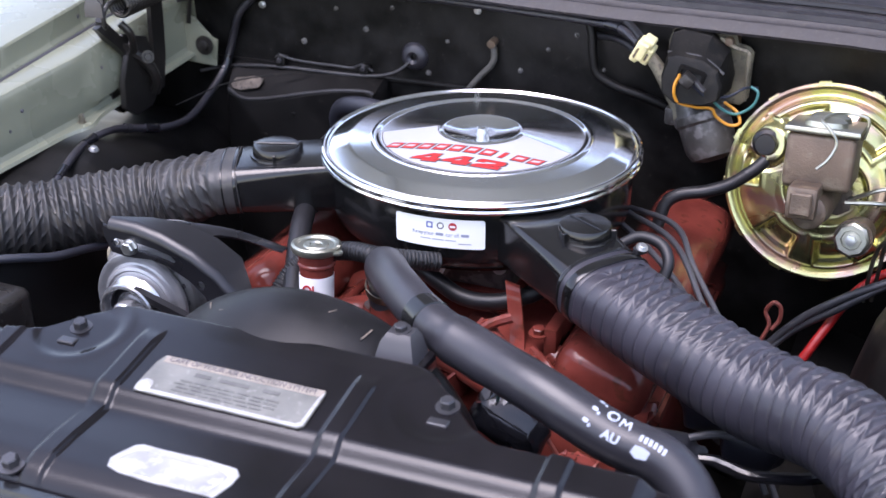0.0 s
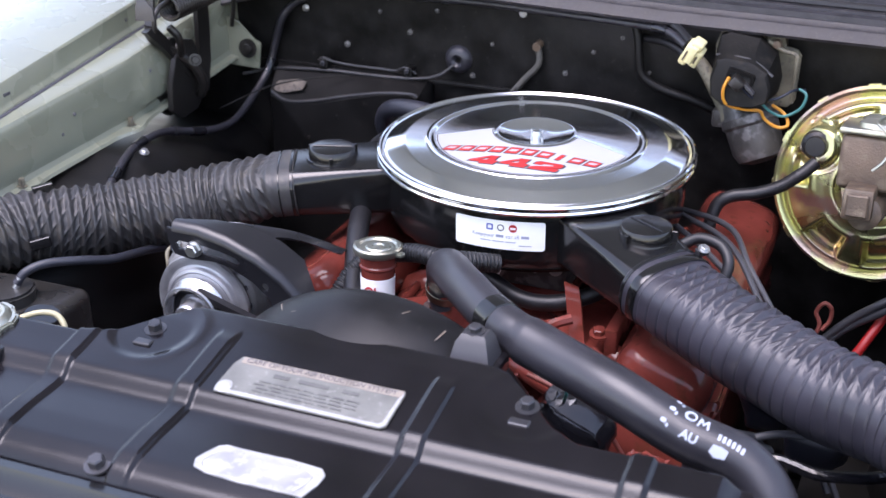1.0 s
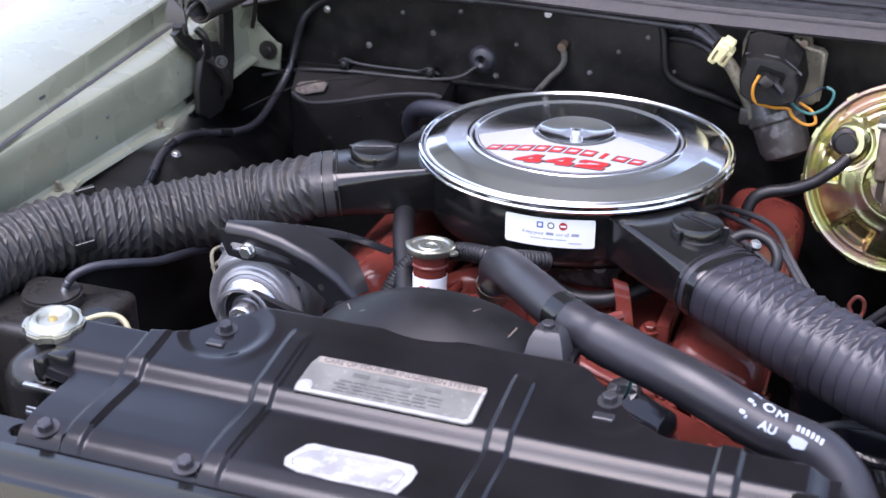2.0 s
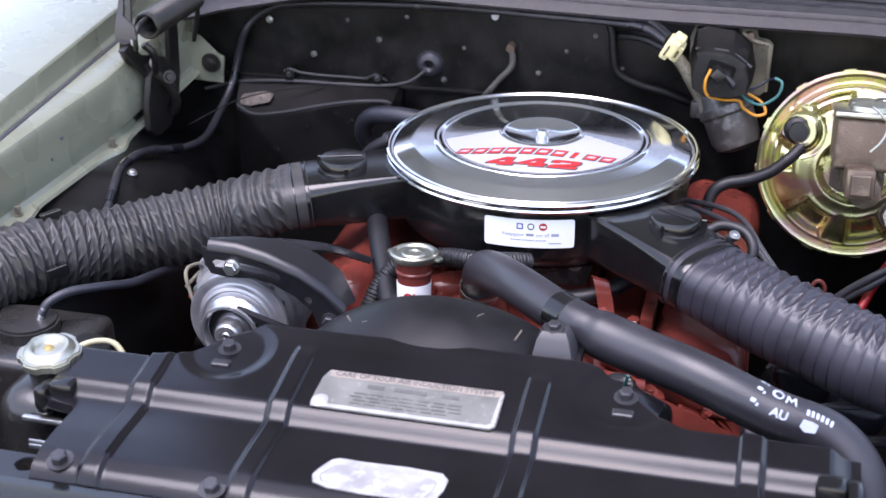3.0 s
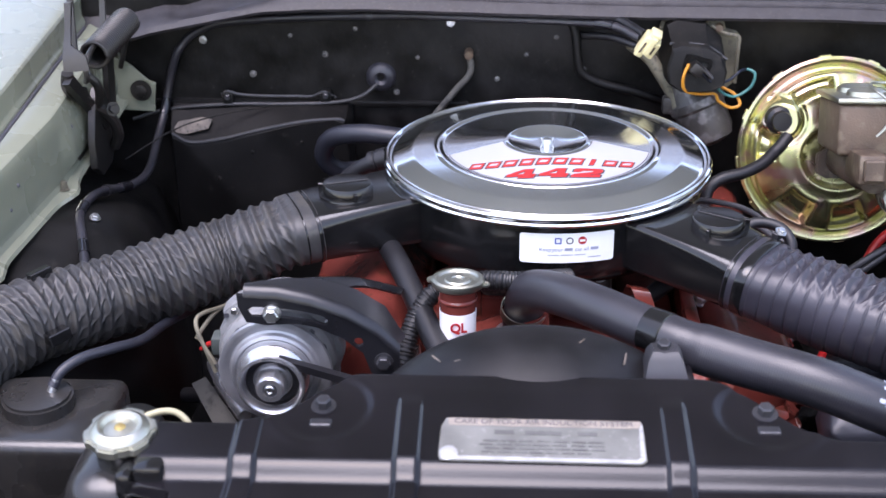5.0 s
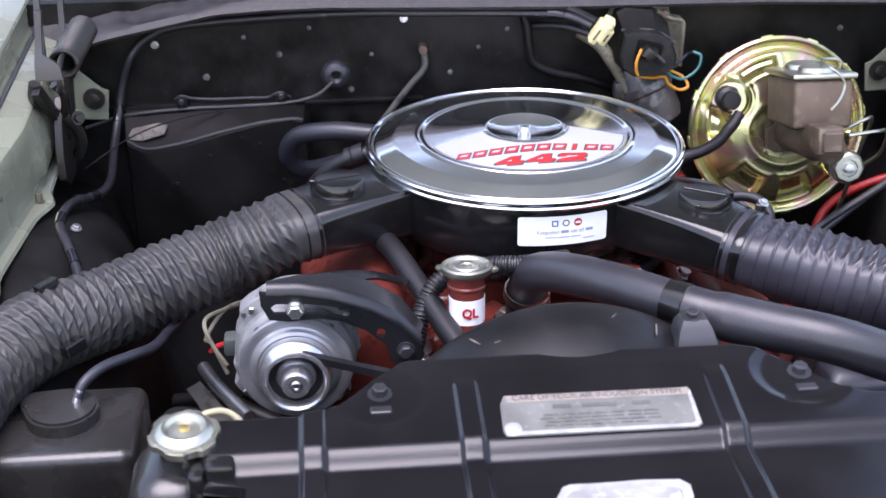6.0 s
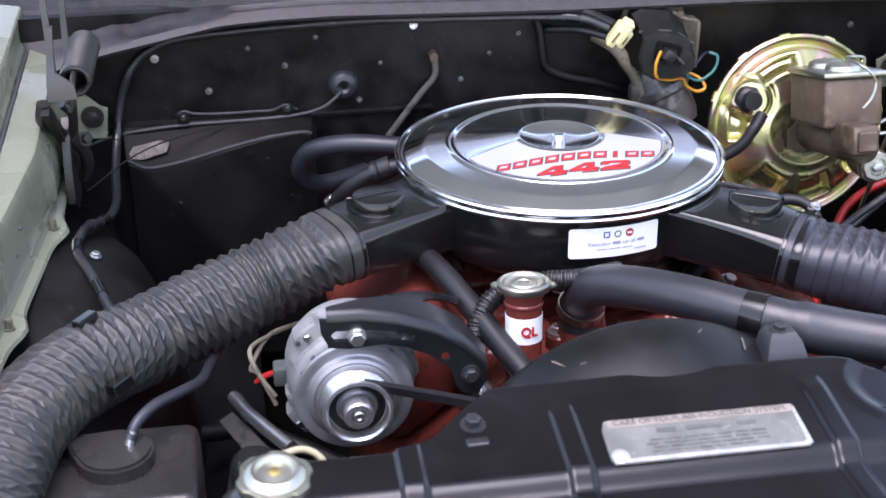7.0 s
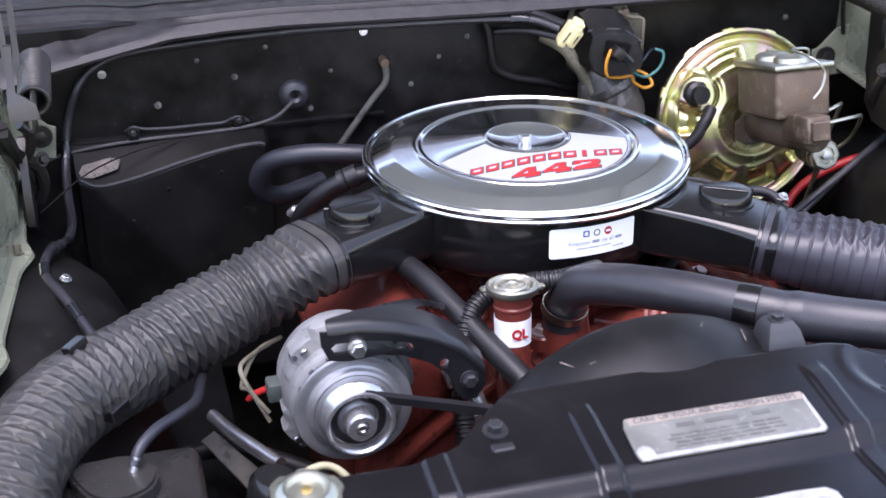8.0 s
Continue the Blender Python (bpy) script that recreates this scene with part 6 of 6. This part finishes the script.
under(part("end_cap", lathe([(0, 0.012), (0.016, 0.011), (0.020, 0.006), (0.021, -0.006), (0, -0.006)], 24, axis_to((0.141, -0.325, 0.800), (-0.1, -0.45, 0.9))), M_tape, tape))
wire("cable", [(0.300, -0.33, 0.79), (0.346, -0.307, 0.80), (0.379, -0.300, 0.802), (0.410, -0.290, 0.806), (0.44, -0.27, 0.81)], 0.0042, M_lead, "grey cable under the ribbed duct", "cable", 10)
wire("harness_end", [(0.30, -0.325, 0.772), (0.350, -0.319, 0.780), (0.370, -0.323, 0.781), (0.393, -0.329, 0.780), (0.422, -0.324, 0.781), (0.448, -0.312, 0.780), (0.50, -0.275, 0.78)], 0.0062, M_tape, "black taped harness beside the radiator hose", "wire harness", 10)
for p, sz in (((0.335, -0.205, 0.772), 0.9), ((0.385, -0.255, 0.765), 0.75)):
    lump = box(-0.04, 0.04, -0.03, 0.03, -0.03, 0.03, 0.02, 4)
    for v in lump.verts:
        v.co = (v.co + Vector((noise.noise(v.co * 40 + Vector(p) * 50), noise.noise(v.co * 40 + Vector((7, 0, 0))), noise.noise(v.co * 40 + Vector((0, 7, 0))))) * 0.012) * sz
    lump.transform(Matrix.Translation(p))
    tagged(part("rubber_boot", lump, M_hose2, angle=60), "creased blue-black rubber boot below the duct", "boot", "boots")
tagged(part("frame_rail", loft([[(x, y, z) for x, z in ((0.47, 0.50), (0.47, 0.60), (0.40, 0.62), (0.36, 0.60), (0.36, 0.50))] for y in (-0.7, 0.3)], True, True), M_liner), "black frame rail beside the engine", "frame rail", kind="structure")
lump = box(-0.035, 0.045, -0.03, 0.03, -0.03, 0.035, 0.02, 4)
for v in lump.verts:
    v.co += Vector((noise.noise(v.co * 45), noise.noise(v.co * 45 + Vector((7, 0, 0))), noise.noise(v.co * 45 + Vector((0, 7, 0))))) * 0.010
lump.transform(Matrix.Translation((0.300, -0.330, 0.765)))
tagged(part("engine_mount_boot", lump, M_hose2, angle=60), "creased grey rubber boot beside the cylinder head", "boot")
wire("wire", [(0.144, -0.335, 0.806), (0.149, -0.345, 0.820), (0.152, -0.348, 0.834)], 0.0018, M_teal, "short green wire at the taped connector")

# ---- radiator, reservoir and left corner ----
rad = thing("radiator", "black radiator tank with a steel pressure cap", "radiator", at=(-0.36, -0.56, 0.6))
rm = pose(-0.360, -0.560, 0.908, 6, 0, 10) @ Matrix.Diagonal((0.80, 0.80, 0.85, 1))
rc = []
for a in range(0, 360, 6):
    r = 0.0335 + 0.0032 * (1 if (a % 60) in (0, 6, 12, 18, 24, 54) else 0)
    rc.append((r * math.cos(radians(a)), r * math.sin(radians(a))))
cap = under(part("cap", slab(rc, 0.011, rm @ Matrix.Translation((0, 0, 0.008)), 0.0022), M_zinc, rad))
under(part("cap_top", lathe([(0.0, 0.0105), (0.005, 0.0105), (0.011, 0.0092), (0.0165, 0.0092), (0.0195, 0.0135), (0.0225, 0.0140), (0.0275, 0.0115), (0.030, 0.0082), (0, 0.006)], 40, rm), M_zinc, cap))
under(part("rivet", lathe([(0, 0.0135), (0.0045, 0.0125), (0.006, 0.0105), (0, 0.01)], 16, rm), M_brass, cap))
under(part("neck", lathe([(0, -0.05), (0.027, -0.05), (0.027, -0.006), (0.031, -0.004), (0.031, 0.0), (0, 0.0)], 32, rm), M_tank, rad))
under(part("tank", box(-0.410, -0.337, -0.600, -0.503, 0.50, 0.884, 0.030, 7), M_tank, rad))
under(part("overflow_nozzle", pipe([(-0.362, -0.537, 0.888), (-0.365, -0.520, 0.888), (-0.368, -0.510, 0.886)], 0.0050), M_black, rad))
wire("overflow_hose", [(-0.368, -0.512, 0.886), (-0.350, -0.500, 0.891), (-0.333, -0.495, 0.890), (-0.320, -0.500, 0.882), (-0.314, -0.51, 0.868)], 0.0030, M_cream, "cream rubber overflow hose by the cap", "hose", 14)
tagged(part("filler_boot", lathe([(0, 0), (0.022, 0), (0.022, 0.03), (0.018, 0.036), (0, 0.036)], 24, axis_to((-0.378, -0.47, 0.835), (0.2, 0.0, 1))), M_black), "dark rubber boot beside the radiator", "boot")
jar = thing("washer_reservoir", "black plastic reservoir with a round cap and a hose", "reservoir", at=(-0.48, -0.38, 0.6))
under(part("bottle", box(-0.565, -0.424, -0.446, -0.318, 0.50, 0.819, 0.013, 4), M_dusty2, jar))
JC = [(0.034 * math.cos(radians(a)) + (0.013 * math.exp(-((a - 150) / 25) ** 2)) * math.cos(radians(a)), 0.034 * math.sin(radians(a)) + (0.013 * math.exp(-((a - 150) / 25) ** 2)) * math.sin(radians(a))) for a in range(0, 360, 9)]
jc = under(part("cap", slab(JC, 0.024, pose(-0.497, -0.380, 0.834), 0.003), M_dusty2, jar))
under(part("neck", lathe([(0, 0), (0.026, 0), (0.026, 0.014), (0, 0.014)], 28, pose(-0.497, -0.380, 0.812)), M_rubber, jar))
under(part("nozzle", lathe([(0, 0), (0.0042, 0), (0.0042, 0.014), (0, 0.014)], 12, axis_to((-0.485, -0.375, 0.833), (0.35, 0.3, 0.9))), M_steel, jc))
wire("washer_hose", [(-0.484, -0.374, 0.838), (-0.476, -0.364, 0.850), (-0.460, -0.346, 0.855), (-0.437, -0.318, 0.850), (-0.420, -0.28, 0.838), (-0.410, -0.22, 0.825), (-0.40, -0.14, 0.80)], 0.0052, M_hose2, "soft dark washer hose on the reservoir cap", "hose", 14)
wire("wire", [(-0.345, -0.258, 0.825), (-0.356, -0.25, 0.818), (-0.368, -0.244, 0.808), (-0.361, -0.240, 0.812), (-0.345, -0.246, 0.820)], 0.0024, M_redwire, "short red wire at the alternator")
for k in range(2):
    wire("wire", [(-0.350, -0.262, 0.80 - 0.01 * k), (-0.365, -0.25, 0.82), (-0.372, -0.235, 0.84 - 0.02 * k), (-0.352, -0.2, 0.835), (-0.32, -0.15, 0.82)], 0.0024, M_khaki, "dusty khaki wire behind the alternator")
tagged(part("frame_rail", loft([[(x, y, z) for x, z in ((-0.47, 0.50), (-0.47, 0.60), (-0.40, 0.62), (-0.36, 0.60), (-0.36, 0.50))] for y in (-0.7, 0.3)], True, True), M_black), "black frame rail beside the engine", "frame rail", kind="structure")
tagged(part("control_arm_shaft", pipe([(-0.395, -0.091, 0.700), (-0.382, -0.124, 0.700), (-0.366, -0.154, 0.700), (-0.337, -0.203, 0.698)], 0.0080, 14), M_bright), "shiny bare steel rod beside the frame rail", "rod")
tagged(part("support_plate", slab([(-0.018, 0.05), (0.0, 0.052), (0.018, -0.03), (0.012, -0.055), (-0.008, -0.03)], 0.004, Matrix.Translation((-0.375, -0.165, 0.678)) @ Matrix.Rotation(radians(30), 4, "X") @ Matrix.Rotation(radians(25), 4, "Z"), 0.001), M_dustpipe), "dusty grey steel plate beside the frame rail", "plate")
tagged(part("coolant_pipe", pipe([(-0.43, -0.10, 0.66), (-0.38, -0.12, 0.672), (-0.33, -0.14, 0.66), (-0.28, -0.16, 0.64)], 0.010, 14), M_rubber), "black pipe under the alternator", "pipe")


# ---- hood hinges ----
def hinge(side):
    h = thing("hood_hinge", "black hood hinge with a coil spring and a pale green bracket", "hood hinge", "hood hinges", at=(side * -0.58, 0.2, 0.88))
    def pt(x, y, z):
        return (side * x, y, z)
    def plate(points, y, thick, name, material):
        b = slab([(side * x, z) for x, z in points], thick, Matrix.Translation((0, y, 0)) @ Matrix.Rotation(radians(90), 4, "X"), 0.0008)
        return under(part(name, b, material, h))
    plate([(-0.605, 0.888), (-0.535, 0.885), (-0.530, 0.926), (-0.540, 0.930), (-0.566, 0.955), (-0.585, 0.962), (-0.61, 0.955)], 0.279, 0.004, "bracket_plate", M_rail)
    under(part("bracket_side", slab([(0.14, 0.862), (0.20, 0.878), (0.285, 0.885), (0.285, 0.955), (0.25, 0.962), (0.20, 0.95), (0.15, 0.92)], 0.004,
                                         Matrix.Translation((side * -0.600, 0, 0)) @ Matrix.Rotation(radians(90), 4, "Y") @ Matrix.Rotation(radians(90), 4, "Z"), 0.001), M_rail, h))
    under(bolt("bolt", pt(-0.550, 0.2755, 0.917), (0, -1, 0), 0.0085, M_spring, h, 1.75, 0.005))
    # linkage cheeks
    for dx, th in ((-0.012, 0.010), (0.010, 0.009)):
        cheek = [(0.10, 0.868), (0.125, 0.850), (0.165, 0.852), (0.190, 0.875), (0.185, 0.915), (0.165, 0.955), (0.140, 0.962), (0.118, 0.940), (0.102, 0.905)]
        under(part("cheek", slab(cheek, th, Matrix.Translation((side * (-0.570 + dx), -0.022, 0.012)) @ Matrix.Rotation(radians(90), 4, "Y") @ Matrix.Rotation(radians(90), 4, "Z"), 0.001), M_spring, h))
    under(part("link", loft([[pt(-0.582 + u, 0.05 + v, 1.000 + v * 0.2) for u, v in ((0, 0), (0.009, 0), (0.009, 0.022), (0, 0.022))],
                             [pt(-0.576 + u, 0.085 + v, 0.965) for u, v in ((0, 0), (0.009, 0), (0.009, 0.024), (0, 0.024))],
                             [pt(-0.566 + u, 0.125 + v, 0.915) for u, v in ((0, 0), (0.009, 0), (0.009, 0.03), (0, 0.03))]], True, True), M_spring, h))
    under(part("link", loft([[pt(-0.560 + u, 0.15 + v, 1.02) for u, v in ((0, 0), (0.007, 0), (0.007, 0.03), (0, 0.03))],
                             [pt(-0.566 + u, 0.155 + v, 0.93) for u, v in ((0, 0), (0.007, 0), (0.007, 0.03), (0, 0.03))],
                             [pt(-0.570 + u, 0.15 + v, 0.88) for u, v in ((0, 0), (0.007, 0), (0.007, 0.03), (0, 0.03))]], True, True), M_spring, h))
    under(part("clevis", loft([[pt(-0.567, 0.020, 1.026), pt(-0.535, 0.016, 1.029), pt(-0.535, 0.020, 1.029), pt(-0.567, 0.024, 1.026)],
                                      [pt(-0.567, 0.022, 1.043), pt(-0.538, 0.018, 1.045), pt(-0.538, 0.022, 1.045), pt(-0.567, 0.026, 1.043)],
                                      [pt(-0.566, 0.028, 1.056), pt(-0.557, 0.027, 1.056), pt(-0.557, 0.031, 1.056), pt(-0.566, 0.032, 1.056)],
                                      [pt(-0.564, 0.034, 1.075), pt(-0.557, 0.034, 1.075), pt(-0.557, 0.039, 1.075), pt(-0.564, 0.039, 1.075)],
                                      [pt(-0.563, 0.040, 1.103), pt(-0.555, 0.040, 1.103), pt(-0.555, 0.048, 1.103), pt(-0.563, 0.048, 1.103)]], True, True), M_arm, h))
    for x0, x1, yy, mt in ((-0.565, -0.575, 0.018, M_arm), (-0.562, -0.560, 0.130, M_arm)):
        under(part("hood_arm", loft([[pt(x0 + u, 0.03 + yy + v, 1.03) for u, v in ((0, 0), (0.007, 0), (0.007, 0.005), (0, 0.005))],
                                     [pt((x0 + x1) / 2 + u, 0.06 + yy + v, 1.15) for u, v in ((0, 0), (0.007, 0), (0.007, 0.005), (0, 0.005))],
                                     [pt(x1 + u, 0.12 + yy + v, 1.52) for u, v in ((0, 0), (0.007, 0), (0.007, 0.005), (0, 0.005))]], True, True), mt, h))
    turns = 25
    coil = [Vector(pt(-0.541 + 0.0158 * math.cos(2 * math.pi * k / 20), 0.060 + 0.148 * k / (20 * turns), 1.034 + 0.0158 * math.sin(2 * math.pi * k / 20))) for k in range(20 * turns + 1)]
    under(part("spring", sweep(coil, 0.0030, 8), M_spring, h))
    under(part("spring_hook", pipe([pt(-0.541, 0.075, 1.046), pt(-0.541, 0.055, 1.044), pt(-0.541, 0.036, 1.040), pt(-0.542, 0.026, 1.030), pt(-0.542, 0.026, 1.016), pt(-0.546, 0.034, 1.010)], 0.0034), M_spring, h))
    under(part("spring_hook", pipe([pt(-0.541, 0.21, 1.04), pt(-0.545, 0.235, 1.025), pt(-0.56, 0.26, 0.99), pt(-0.575, 0.275, 0.95)], 0.0036), M_spring, h))
    under(part("link_bar", pipe([pt(-0.580, 0.070, 1.008), pt(-0.584, 0.078, 0.985), pt(-0.572, 0.10, 0.962), pt(-0.552, 0.125, 0.935), pt(-0.548, 0.140, 0.905), pt(-0.556, 0.145, 0.885)], 0.0075, 10), M_spring, h))
    under(part("link_bar", pipe([pt(-0.562, 0.088, 1.000), pt(-0.553, 0.095, 0.985), pt(-0.556, 0.105, 0.962), pt(-0.568, 0.115, 0.945)], 0.0055, 10), M_spring, h))
    under(bolt("pivot", pt(-0.545, 0.120, 0.945), (side * 0.6, -0.7, 0.2), 0.006, M_spring, h))
    under(bolt("pivot", pt(-0.581, 0.145, 0.905), (side, -0.2, 0), 0.008, M_spring, h))
    return h


hinge(1)
hinge(-1)
